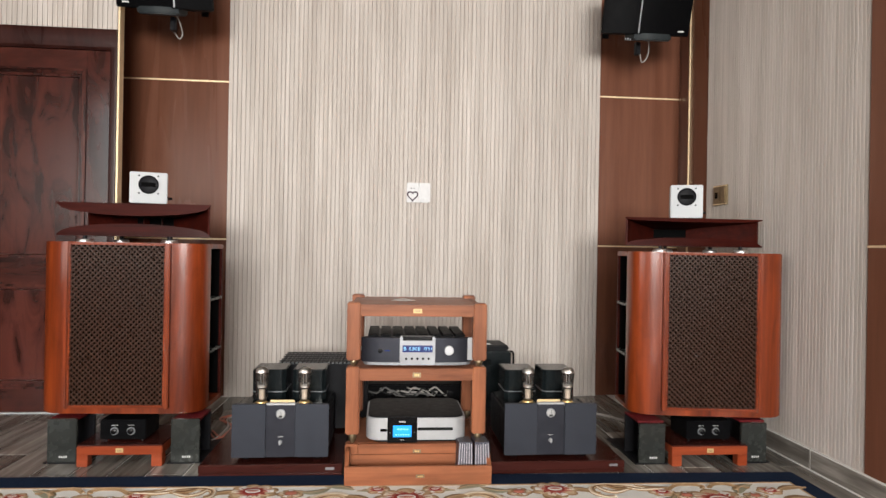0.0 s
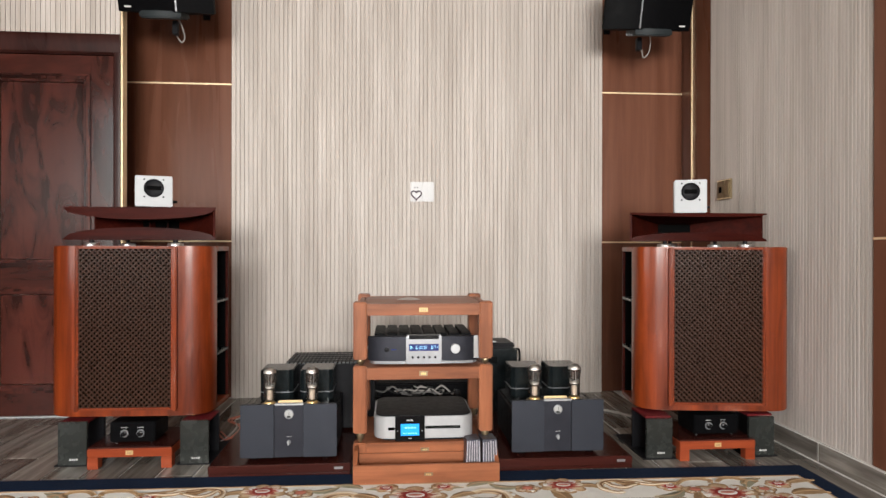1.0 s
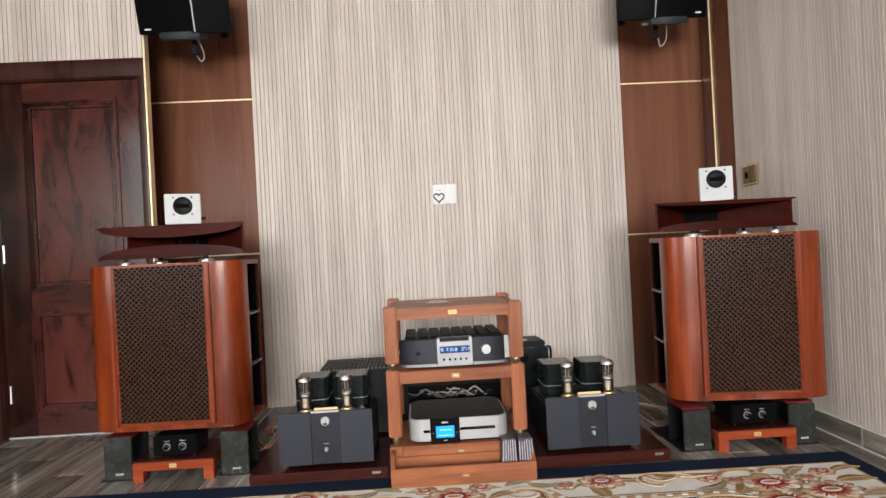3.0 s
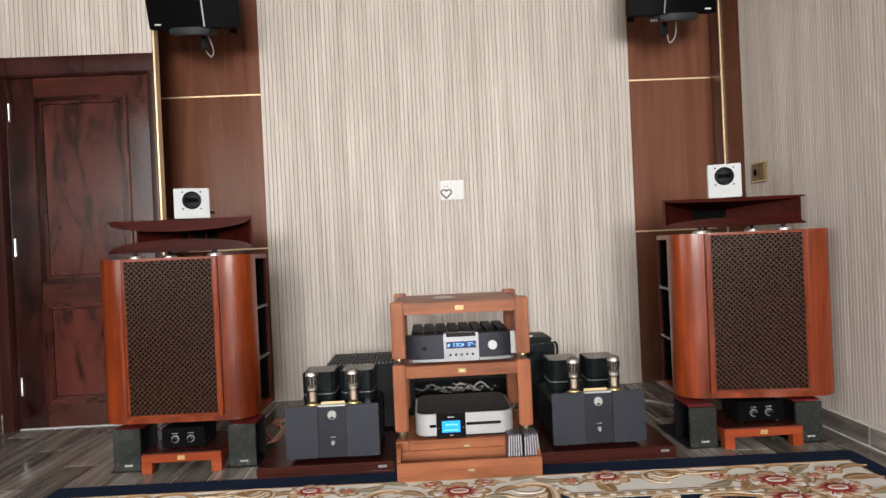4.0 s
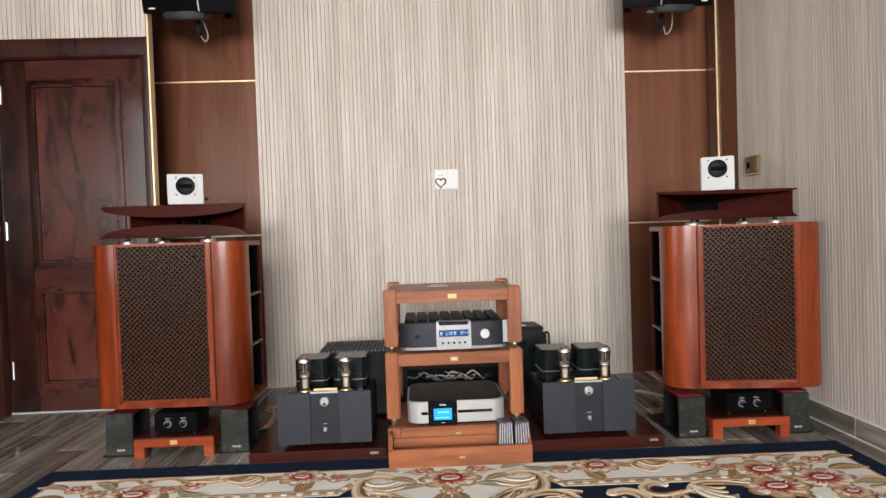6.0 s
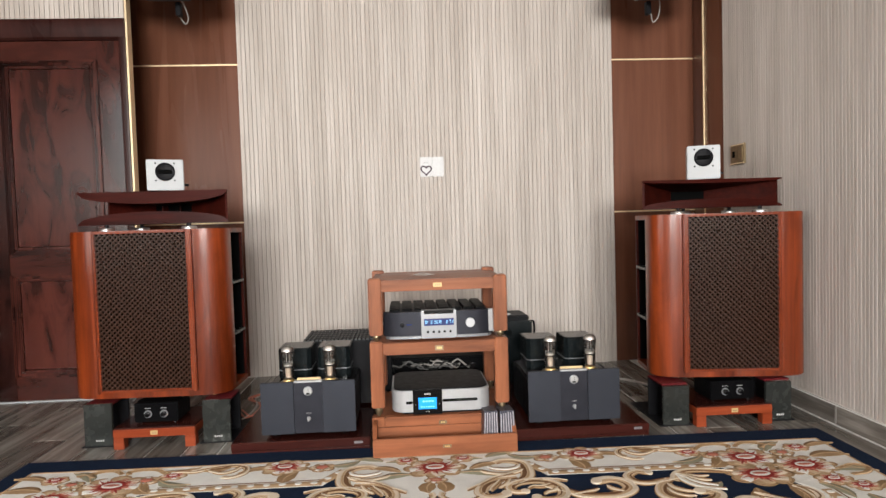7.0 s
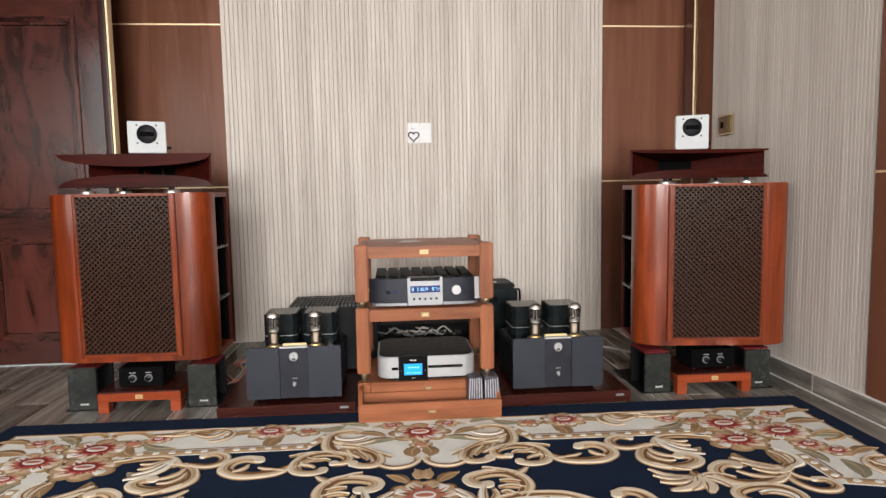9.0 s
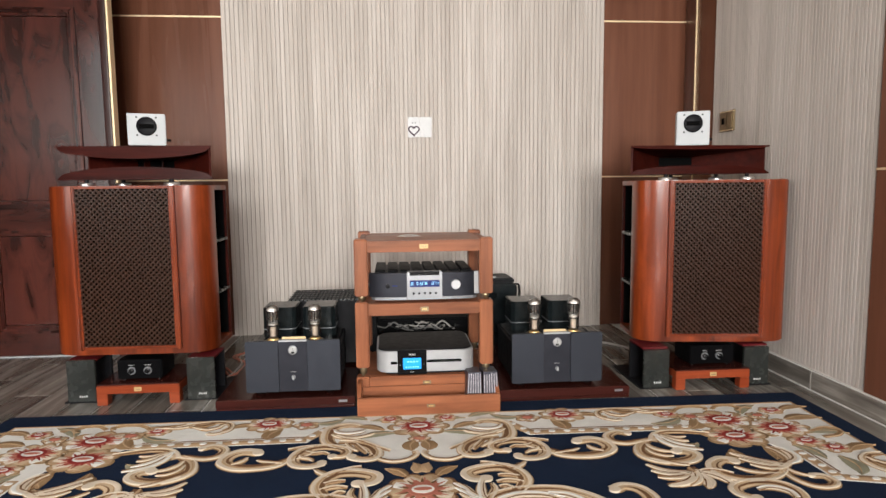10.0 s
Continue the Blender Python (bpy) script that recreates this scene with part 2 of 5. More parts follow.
def join(*bms):
    out = bmesh.new()
    for b in bms:
        me = bpy.data.meshes.new("tmp")
        b.to_mesh(me)
        b.free()
        out.from_mesh(me)
        bpy.data.meshes.remove(me)
    return out


def prism(outline, z0, z1, bevel=0.0, seg=2):
    """An upright solid over a closed outline of (x, y)."""
    bm = bmesh.new()
    lo = [bm.verts.new((x, y, z0)) for x, y in outline]
    hi = [bm.verts.new((x, y, z1)) for x, y in outline]
    n = len(outline)
    bm.faces.new(lo[::-1])
    bm.faces.new(hi)
    for i in range(n):
        bm.faces.new((lo[i], lo[(i + 1) % n], hi[(i + 1) % n], hi[i]))
    bmesh.ops.recalc_face_normals(bm, faces=bm.faces)
    if bevel:
        rim = [e for e in bm.edges if abs(e.verts[0].co.z - e.verts[1].co.z) < 1e-6]
        bmesh.ops.bevel(bm, geom=rim, offset=bevel, segments=seg, affect="EDGES")
    return bm


def lathe(profile, n=32, axis="z", at=(0, 0, 0)):
    """A turned solid from (radius, height) pairs."""
    bm = bmesh.new()
    rings = []
    for r, h in profile:
        if r < 1e-6:
            rings.append([bm.verts.new((0, 0, h))])
        else:
            rings.append([bm.verts.new((r * math.cos(2 * math.pi * k / n), r * math.sin(2 * math.pi * k / n), h)) for k in range(n)])
    for a, b in zip(rings, rings[1:]):
        for k in range(n):
            q = [a[k % len(a)], a[(k + 1) % len(a)], b[(k + 1) % len(b)], b[k % len(b)]]
            q = list(dict.fromkeys(q))
            if len(q) > 2:
                bm.faces.new(q)
    for ring, flip in ((rings[0], True), (rings[-1], False)):
        if len(ring) > 1:
            bm.faces.new(ring[::-1] if flip else ring)
    bmesh.ops.recalc_face_normals(bm, faces=bm.faces)
    if axis == "y":
        bmesh.ops.rotate(bm, cent=(0, 0, 0), matrix=Matrix.Rotation(radians(90), 3, "X"), verts=bm.verts)
    if axis == "x":
        bmesh.ops.rotate(bm, cent=(0, 0, 0), matrix=Matrix.Rotation(radians(90), 3, "Y"), verts=bm.verts)
    bmesh.ops.translate(bm, vec=at, verts=bm.verts)
    return bm


def smooth_path(points, steps=8):
    """Catmull-Rom curve through points."""
    p = [Vector(q) for q in points]
    p = [2 * p[0] - p[1]] + p + [2 * p[-1] - p[-2]]
    out = []
    for i in range(1, len(p) - 2):
        a, b, c, d = p[i - 1:i + 3]
        for k in range(steps):
            u = k / steps
            out.append(0.5 * (2 * b + (c - a) * u + (2 * a - 5 * b + 4 * c - d) * u * u + (3 * b - a - 3 * c + d) * u ** 3))
    out.append(p[-2])
    return out


def tube(points, r, n=8, steps=8):
    bm = bmesh.new()
    pts = smooth_path(points, steps)
    rings = []
    up = Vector((0.13, 0.21, 1)).normalized()
    for i, q in enumerate(pts):
        d = (pts[min(i + 1, len(pts) - 1)] - pts[max(i - 1, 0)]).normalized()
        s = d.cross(up).normalized()
        u = s.cross(d)
        rings.append([bm.verts.new(q + r * (math.cos(2 * math.pi * k / n) * s + math.sin(2 * math.pi * k / n) * u)) for k in range(n)])
    for a, b in zip(rings, rings[1:]):
        for k in range(n):
            bm.faces.new((a[k], a[(k + 1) % n], b[(k + 1) % n], b[k]))
    bm.faces.new(rings[0][::-1])
    bm.faces.new(rings[-1])
    bmesh.ops.recalc_face_normals(bm, faces=bm.faces)
    return bm


def mesh_of(name, bm, material, smooth=True):
    me = bpy.data.meshes.new(name)
    if smooth:
        for f in bm.faces:
            f.smooth = True
        for e in bm.edges:
            if len(e.link_faces) != 2 or e.calc_face_angle(3.0) > radians(32):
                e.smooth = False
    bm.to_mesh(me)
    bm.free()
    me.materials.append(material)
    return me


def part(name, bm, material, parent, label="", smooth=True):
    ob = new(name, mesh_of(name, bm, material, smooth))
    ob.parent = parent
    if label:
        ob["label"] = label
    return ob


def thing(name, at, label, category, group="", turn=0.0):
    ob = new(name)
    ob.empty_display_size = 0.05
    ob.matrix_world = pose(*at, 0, 0, turn)
    return tagged(ob, label, category, group)


def solid(name, bm, material, label, category, at=(0, 0, 0), turn=0.0, group="", smooth=True):
    ob = new(name, mesh_of(name, bm, material, smooth))
    ob.matrix_world = pose(*at, 0, 0, turn)
    return tagged(ob, label, category, group)


def structure(name, bm, material, label, category):
    ob = new(name, mesh_of(name, bm, material))
    return tagged(ob, label, category, kind="structure")


def shared(name, mesh, parent, at):
    ob = new(name, mesh)
    ob.parent = parent
    ob.location = at
    return ob


def bars_text(name, w, h, n, material, parent, at, label):
    """A row of small upright bars standing for lettering that cannot be read."""
    bms = []
    rnd = random.Random(n * 7 + int(w * 1e4))
    step = w / n
    for i in range(n):
        hh = h * (0.75 + 0.25 * rnd.random())
        bms.append(box(step * 0.62, 0.0008, hh, (at[0] - w / 2 + (i + 0.5) * step, at[1], at[2]), 0))
    return part(name, join(*bms), material, parent, label, smooth=False)


# ---- the room ----
BACK, SIDE, DOOR = 3.515, 1.60, 3.15
LEFT, REAR, TOP = -2.72, -6.7, 2.95
floor_ob = structure("floor", span(LEFT - 0.1, 1.95, REAR - 0.1, BACK + 0.15, -0.12, -0.004, 0), grout_mat,
                     "pale grout bed under grey wood-look porcelain floor planks", "floor")
structure("ceiling", span(LEFT - 0.1, 1.95, REAR - 0.1, BACK + 0.15, TOP, TOP + 0.1, 0), ceiling_paint,
          "plain white painted ceiling above the listening room", "ceiling")
wall_n = structure("wall_north", span(LEFT - 0.1, 1.95, BACK + 0.03, BACK + 0.15, -0.004, TOP, 0), wall_paint,
                   "back wall that carries fluted panels and brown veneer", "wall")
wall_e = structure("wall_east", span(1.755, 1.95, REAR, BACK + 0.03, -0.004, TOP, 0), wall_paint,
                   "side wall behind fluted panels and brown veneer", "wall")
# unseen side wall; its dark veneer is added to lessen fill and reflections
structure("wall_west", join(span(LEFT - 0.1, LEFT, REAR, -1.60, -0.004, TOP, 0), span(LEFT - 0.1, LEFT, 1.19, BACK + 0.03, -0.004, TOP, 0),
                            span(LEFT - 0.1, LEFT, -1.60, 1.19, -0.004, 0.68, 0), span(LEFT - 0.1, LEFT, -1.60, 1.19, 2.22, TOP, 0)), panel_wood,
          "unseen side wall coloured dark red-brown to cut bounce, with a long window opening", "wall")
win_w = thing("window_2", (LEFT - 0.05, -0.205, 0.68), "long white-framed window letting in daylight", "window")
win_w["kind"] = "structure"
for y0, y1, z0, z1 in ((-1.395, 1.395, 0, 0.05), (-1.395, 1.395, 1.49, 1.54), (-1.395, -1.345, 0.05, 1.49), (1.345, 1.395, 0.05, 1.49)):
    part("window_frame", span(-0.03, 0.03, y0, y1, z0, z1), white_paint, win_w)
# unseen rear wall with a wide window opening, veneered dark to cut bounced light
wall_s = structure("wall_south", join(span(LEFT - 0.1, -2.05, REAR - 0.15, REAR, -0.004, TOP, 0), span(1.35, 1.95, REAR - 0.15, REAR, -0.004, TOP, 0),
                                      span(-2.05, 1.35, REAR - 0.15, REAR, -0.004, 1.15, 0), span(-2.05, 1.35, REAR - 0.15, REAR, 2.8, TOP, 0)),
                   panel_wood, "unseen rear wall coloured dark red-brown to cut bounce, with a wide window opening", "wall")
win = thing("window_1", (-0.35, REAR - 0.1, 1.15), "wide white-framed window letting in daylight", "window")
win["kind"] = "structure"
for x0, x1, z0, z1 in ((-1.7, 1.7, 0, 0.06), (-1.7, 1.7, 1.59, 1.65), (-1.7, -1.64, 0.06, 1.59), (1.64, 1.7, 0.06, 1.59), (-0.6, -0.55, 0.06, 1.59), (0.55, 0.6, 0.06, 1.59)):
    part("window_frame", span(x0, x1, -0.03, 0.03, z0, z1), white_paint, win)


def flutes(parent, x0, x1, z0, z1, y, pitch=0.0265, along="x", name="slat"):
    """A row of upright ribs in front of a board coloured darker for groove shade. Fronts lie at y (or at x for a side
    wall).
    """
    n = round((x1 - x0) / pitch)
    w = (x1 - x0) / n
    pick = random.Random(n)
    kinds = []
    for g, d in ((0.0012, 0.0035), (0.0017, 0.004), (0.0022, 0.0045), (0.0030, 0.005)):
        e = 0.0022
        outline = [(-w / 2 + g / 2, d), (-w / 2 + g / 2, e), (-w / 2 + g / 2 + 0.0012, 0.0005), (-w / 2 + g / 2 + 0.003, 0.0), (w / 2 - g / 2 - 0.003, 0.0), (w / 2 - g / 2 - 0.0012, 0.0005), (w / 2 - g / 2, e), (w / 2 - g / 2, d)]
        if along == "y":
            outline = [(b, a) for a, b in outline]
        kinds.append(mesh_of("slat", prism(outline, z0, z1), slat_wood, False))
    for i in range(n):
        c = x0 + (i + 0.5) * w
        shared(name, kinds[pick.choice((0, 0, 1, 1, 2, 3))], parent, (c, y, 0) if along == "x" else (y, c, 0))


# centre field of fluted cladding on the back wall
XL, XR = -1.255, 1.093
clad_c = structure("wall_cladding_centre", join(span(XL, XR, BACK + 0.009, BACK + 0.0295, 0, TOP - 0.002, 0)), groove_shade_wood,
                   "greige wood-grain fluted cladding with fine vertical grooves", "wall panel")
# brown veneer panels each side of it
PANEL = BACK + 0.012
TRIM_Z = (0.972, 1.944)


def veneer(name, x0, x1, y, label):
    ob = structure(name, join(*[span(x0, x1, y, y + 0.017, a + 0.003, b - 0.003, 0.0015) for a, b in ((0, TRIM_Z[0]), (TRIM_Z[0], TRIM_Z[1]), (TRIM_Z[1], TOP))]),
                   panel_wood, label, "wall panel")
    for z in TRIM_Z:
        part("brass_strip", span(x0, x1, y - 0.003, y + 0.01, z - 0.0045, z + 0.0045, 0.001), brass, ob, "thin brass inlay strip")
    return ob


pan_l = veneer("wall_panel_1", -1.884, XL - 0.002, PANEL, "red-brown wood veneer panel with thin brass inlay strips")
part("brass_edge", span(-1.7505, -1.740, 3.122, 3.1785, 0, TOP - 0.003, 0.001), brass, pan_l, "upright brass edge trim")
pan_r = veneer("wall_panel_2", XR + 0.002, 1.632, PANEL, "red-brown wood veneer panel with thin brass inlay strips")
# corner pilaster with a brass arris
pil = structure("corner_pilaster", prism([(1.585, 3.292), (1.606, 3.1015), (1.754, 3.1015), (1.754, BACK + 0.029), (1.634, BACK + 0.029)], 0, TOP - 0.003), panel_wood,
                "red-brown veneered corner pilaster with a brass arris", "pilaster")
part("brass_edge", span(1.579, 1.589, 3.286, 3.296, 0, TOP - 0.004, 0.001), brass, pil, "upright brass edge trim")
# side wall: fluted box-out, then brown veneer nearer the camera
clad_e = structure("wall_cladding_side", span(SIDE + 0.009, 1.754, 1.845, 3.10, 0, TOP - 0.002, 0), groove_shade_wood,
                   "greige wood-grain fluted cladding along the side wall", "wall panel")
pan_e = structure("wall_panel_3", join(*[span(SIDE - 0.004, 1.754, REAR + 0.002, 1.838, a + 0.003, b - 0.003, 0.0015) for a, b in ((0, TRIM_Z[0]), (TRIM_Z[0], TRIM_Z[1]), (TRIM_Z[1], TOP))]),
                  panel_wood, "red-brown wood veneer panel along the side wall", "wall panel")
for z in TRIM_Z:
    part("brass_strip", span(SIDE - 0.007, SIDE + 0.006, REAR + 0.004, 1.838, z - 0.0045, z + 0.0045, 0.001), brass, pan_e, "thin brass inlay strip")
# tile skirting along the side wall
skirt = structure("baseboard_1", span(SIDE - 0.011, SIDE - 0.005, REAR + 0.01, 3.1, 0, 0.0865, 0), grout_mat, "grey wood-look tile skirting with pale joints", "baseboard")
part("grout_line", span(SIDE - 0.013, SIDE - 0.0005, REAR + 0.01, 3.1, 0.0866, 0.0905, 0.001), grout_mat, skirt, "pale grout line along the tile top")
part("grout_line", span(SIDE - 0.021, SIDE - 0.0148, REAR + 0.01, 3.1, 0.0002, 0.0035, 0.001), grout_mat, skirt, "pale grout line along the floor")
for i in range(18):
    y1 = 3.095 - i * 0.58 if i else 3.095
    y0 = 3.095 - (i + 1) * 0.58 + 0.004
    y1, y0 = y1 - 0.4 + 0.02, y0 - 0.4 + 0.02
    if i == 0:
        y1 = 3.095
    if y0 > REAR:
        part("skirting_tile", span(SIDE - 0.0145, SIDE - 0.0045, y0 + 0.002, y1 - 0.002, 0.004, 0.084, 0.0015, 1), tile_mat, skirt)

# door wall: it stands forward of the back wall
DW = DOOR + 0.03
DX0, DX1 = -2.60, -1.80          # leaf
AX0, AX1 = -2.675, -1.752        # outside of the architrave
LEAF_TOP, ARCH_TOP = 1.99, 2.10
wall_d = structure("wall_door", join(prism([(-1.80, DW), (-1.7665, DW), (-1.8975, PANEL - 0.004), (-1.8975, BACK + 0.029), (-1.93, BACK + 0.029)], 0, TOP - 0.001),
                                     span(LEFT + 0.001, -1.80, DW, DW + 0.1, LEAF_TOP + 0.03, TOP - 0.001, 0),
                                     span(LEFT + 0.001, DX0 - 0.03, DW, DW + 0.1, 0, LEAF_TOP + 0.03, 0)), panel_wood,
                   "forward-standing wall around the dark door", "wall")
clad_d = structure("wall_cladding_door", span(LEFT + 0.002, -1.768, DW - 0.012, DW - 0.001, ARCH_TOP + 0.001, TOP - 0.002, 0), groove_shade_wood,
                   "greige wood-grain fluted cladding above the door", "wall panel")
door = thing("door_1", (0, 0, 0), "closed dark mahogany panelled door in a moulded frame", "door")
door["kind"] = "structure"
# architrave: mitred boards with a raised outer edge
part("architrave", join(prism([(AX0, DW - 0.001), (AX0, DOOR - 0.035), (AX0 + 0.02, DOOR - 0.038), (DX0 - 0.016, DOOR - 0.036), (DX0 - 0.002, DOOR - 0.006), (DX0 - 0.002, DW - 0.001)], 0, ARCH_TOP - 0.10)),
     frame_wood_shaded, door)
part("architrave", join(prism([(DX1 + 0.002, DW - 0.001), (DX1 + 0.002, DOOR - 0.006), (DX1 + 0.016, DOOR - 0.036), (AX1 - 0.012, DOOR - 0.038), (AX1, DOOR - 0.035), (AX1, DW - 0.001)], 0, ARCH_TOP - 0.10)),
     frame_wood_shaded, door)
head = prism([(DW - 0.001, LEAF_TOP + 0.003), (DOOR - 0.006, LEAF_TOP + 0.003), (DOOR - 0.02, LEAF_TOP + 0.015), (DOOR - 0.04, ARCH_TOP - 0.02), (DOOR - 0.035, ARCH_TOP), (DW - 0.001, ARCH_TOP)], AX0, AX1)
for v in head.verts:
    v.co = Vector((v.co.z, v.co.x, v.co.y))
bmesh.ops.recalc_face_normals(head, faces=head.faces)
part("architrave_head", head, frame_wood_shaded, door)
leaf = part("door_leaf", join(span(DX0, DX0 + 0.155, DOOR, DOOR + 0.026, 0.008, LEAF_TOP, 0.002), span(DX1 - 0.12, DX1, DOOR, DOOR + 0.026, 0.008, LEAF_TOP, 0.002)), door_wood, door,
            "dark red-brown door stiles")
RAILS = ((0.008, 0.135), (0.716, 0.822), (1.885, LEAF_TOP))
for a, b in RAILS:
    part("rail", span(DX0 + 0.156, DX1 - 0.121, DOOR + 0.001, DOOR + 0.026, a, b, 0.002), door_wood_x, leaf)
for a, b in ((0.135, 0.716), (0.822, 1.885)):
    x0, x1 = DX0 + 0.156, DX1 - 0.121
    part("door_panel", span(x0 + 0.045, x1 - 0.045, DOOR + 0.008, DOOR + 0.024, a + 0.045, b - 0.045, 0.006), door_wood, leaf)
    for k, (w, dy) in enumerate(((0.012, -0.013), (0.014, -0.003), (0.016, 0.005))):
        o = sum((0.012, 0.014, 0.016)[:k])
        part("moulding", join(span(x0 + o, x0 + o + w, DOOR + dy, DOOR + 0.02, a + o, b - o, 0.0055), span(x1 - o - w, x1 - o, DOOR + dy, DOOR + 0.02, a + o, b - o, 0.004),
                              span(x0 + o + w, x1 - o - w, DOOR + dy, DOOR + 0.02, a + o, a + o + w, 0.004), span(x0 + o + w, x1 - o - w, DOOR + dy, DOOR + 0.02, b - o - w, b - o, 0.004)),
             door_wood, leaf)
for z in (0.246, 1.036, 1.80):
    part("hinge", join(lathe([(0.0055, z - 0.05), (0.0055, z + 0.05)], 12, "z", (DX0 + 0.02, DOOR - 0.004, 0))), chrome, door, "bright steel hinge")
part("threshold", span(DX0, DX1, DOOR - 0.008, DOOR + 0.02, 0.0, 0.006, 0.001), white_paint, door, "pale threshold strip")
skirt_w = structure("baseboard_2", span(LEFT + 0.001, AX0 - 0.002, DW - 0.012, DW - 0.001, 0.001, 0.085, 0.0015), tile_mat, "grey wood-look tile skirting beside the door", "baseboard")

# ---- horn loudspeakers ----
def arc(cx, cy, rx, ry, a0, a1, n):
    return [(cx + rx * math.cos(radians(a0 + (a1 - a0) * k / n)), cy + ry * math.sin(radians(a0 + (a1 - a0) * k / n))) for k in range(n + 1)]


def lattice(w, h, z0, y, pitch=0.0232, bar=0.0070, depth=0.005):
    """Two crossing layers of slanting ridged strips, cut to a rectangle."""
    bm = bmesh.new()
    for sgn, off in ((1, 0.0), (-1, 0.0022)):
        c = -h
        while c < w:
            # line: x = c + s for rising z, s in 0..h
            s0, s1 = max(0, -c), min(h, w - c)
            if s1 - s0 > 0.004:
                pts = []
                for s in (s0, s1):
                    x = -w / 2 + c + s
                    pts.append(Vector((x * sgn, 0, z0 + s)))
                d = (pts[1] - pts[0]).normalized()
                n = Vector((-d.z, 0, d.x)) * bar / 2
                v = []
                for p in pts:
                    for q, yy in ((n, y), (n * 0.35, y - depth), (n * -0.35, y - depth), (n * -1, y)):
                        v.append(bm.verts.new((p.x + q.x, yy - off, p.z + q.z)))
                for k in range(3):
                    bm.faces.new((v[k], v[k + 1], v[k + 5], v[k + 4]))
            c += pitch
    bmesh.ops.recalc_face_normals(bm, faces=bm.faces)
    return bm


CAB_W, CAB_H, CAB_D, GR_W = 0.349, 0.741, 0.325, 0.213


def horn_speaker(at, label, turn):
    s = thing("horn_loudspeaker", at, label, "loudspeaker", "pair of horn loudspeakers", turn)
    right = [(GR_W, 0.012)] + [(CAB_W - 0.142 * (1 - math.sin(radians(a)) ** 0.78), 0.128 - 0.115 * math.cos(radians(a)) ** 0.78) for a in (2, 5, 9, 14, 20, 26, 33, 40, 47, 54, 61, 68, 74, 80, 85, 90)] + [(CAB_W, 0.135)]
    outline = [(-x, y) for x, y in right[::-1]] + right
    part("front_body", prism(outline, 0.0, CAB_H, 0.004), cherry, s, "glossy reddish cherry veneer with rounded cheeks")
    part("rear_core", span(-0.25, 0.25, 0.1355, CAB_D - 0.0125, 0.02, CAB_H - 0.02, 0), black_inside, s, "black inner back")
    part("top_board", span(-CAB_W, CAB_W, 0.1355, CAB_D, CAB_H - 0.022, CAB_H - 0.0005, 0.002), cherry_x, s)
    part("bottom_board", span(-CAB_W, CAB_W, 0.1355, CAB_D, 0.0005, 0.022, 0.002), cherry_x, s)
    part("back_board", span(-CAB_W + 0.013, CAB_W - 0.013, CAB_D - 0.012, CAB_D - 0.002, 0.0225, CAB_H - 0.0225, 0), black_inside, s, "black rear board")
    for sx in (-1, 1):
        part("rear_post", span(sx * (CAB_W - 0.007) - 0.006, sx * (CAB_W - 0.007) + 0.006, CAB_D - 0.012, CAB_D, 0.0225, CAB_H - 0.0225, 0.002), horn_wood, s, "dark rear edge of the cabinet")
        for z in (0.25, 0.487):
            part("shelf", span(min(sx * 0.251, sx * 0.350), max(sx * 0.251, sx * 0.350), 0.136, CAB_D - 0.0125, z - 0.006, z + 0.006, 0.001), steel_dark, s, "grey shelf in the open side")
        part("grille_post", span(sx * (GR_W - 0.003) - 0.009, sx * (GR_W - 0.003) + 0.009, -0.012, 0.0118, 0.026, CAB_H - 0.002, 0.004), cherry, s, "narrow upright cherry moulding")
    g = part("grille_frame", join(span(-0.2022, -0.195, -0.008, 0.0115, 0.03, CAB_H - 0.004, 0.002), span(0.195, 0.2022, -0.008, 0.0115, 0.03, CAB_H - 0.004, 0.002),
                                  span(-0.1948, 0.1948, -0.008, 0.0115, CAB_H - 0.013, CAB_H - 0.004, 0.002), span(-0.1948, 0.1948, -0.008, 0.0115, 0.03, 0.042, 0.002)), cherry_x, s)
    part("lattice", lattice(0.389, CAB_H - 0.057, 0.043, -0.001), lattice_mat, g, "brown woven diamond lattice", smooth=False)
    part("grille_cloth", span(-0.1949, 0.1949, 0.004, 0.0116, 0.042, CAB_H - 0.013, 0), cloth_black, g, "black cloth behind the lattice")
    for x, y in ((-0.23, 0.055), (0.27, 0.06), (-0.23, 0.11), (0.27, 0.11)):
        part("brass_spike", lathe([(0.004, -0.0095), (0.010, -0.0075), (0.0115, -0.003), (0.009, 0.0)], 16, "z", (x, y, 0)), gold, s, "small brass spike foot")
    for x, y in ((-0.2, 0.12), (0.17, 0.12), (-0.12, 0.3), (0.1, 0.3)):
        st = part("chrome_stud", lathe([(0.033, CAB_H), (0.034, CAB_H + 0.008), (0.030, CAB_H + 0.0125), (0.012, CAB_H + 0.014)], 24, "z", (x, y, 0)), chrome, s, "chrome support stud")
        part("standoff", lathe([(0.009, CAB_H + 0.0141), (0.009, CAB_H + 0.0285)], 12, "z", (x, y, 0)), black_satin, st)
    return s


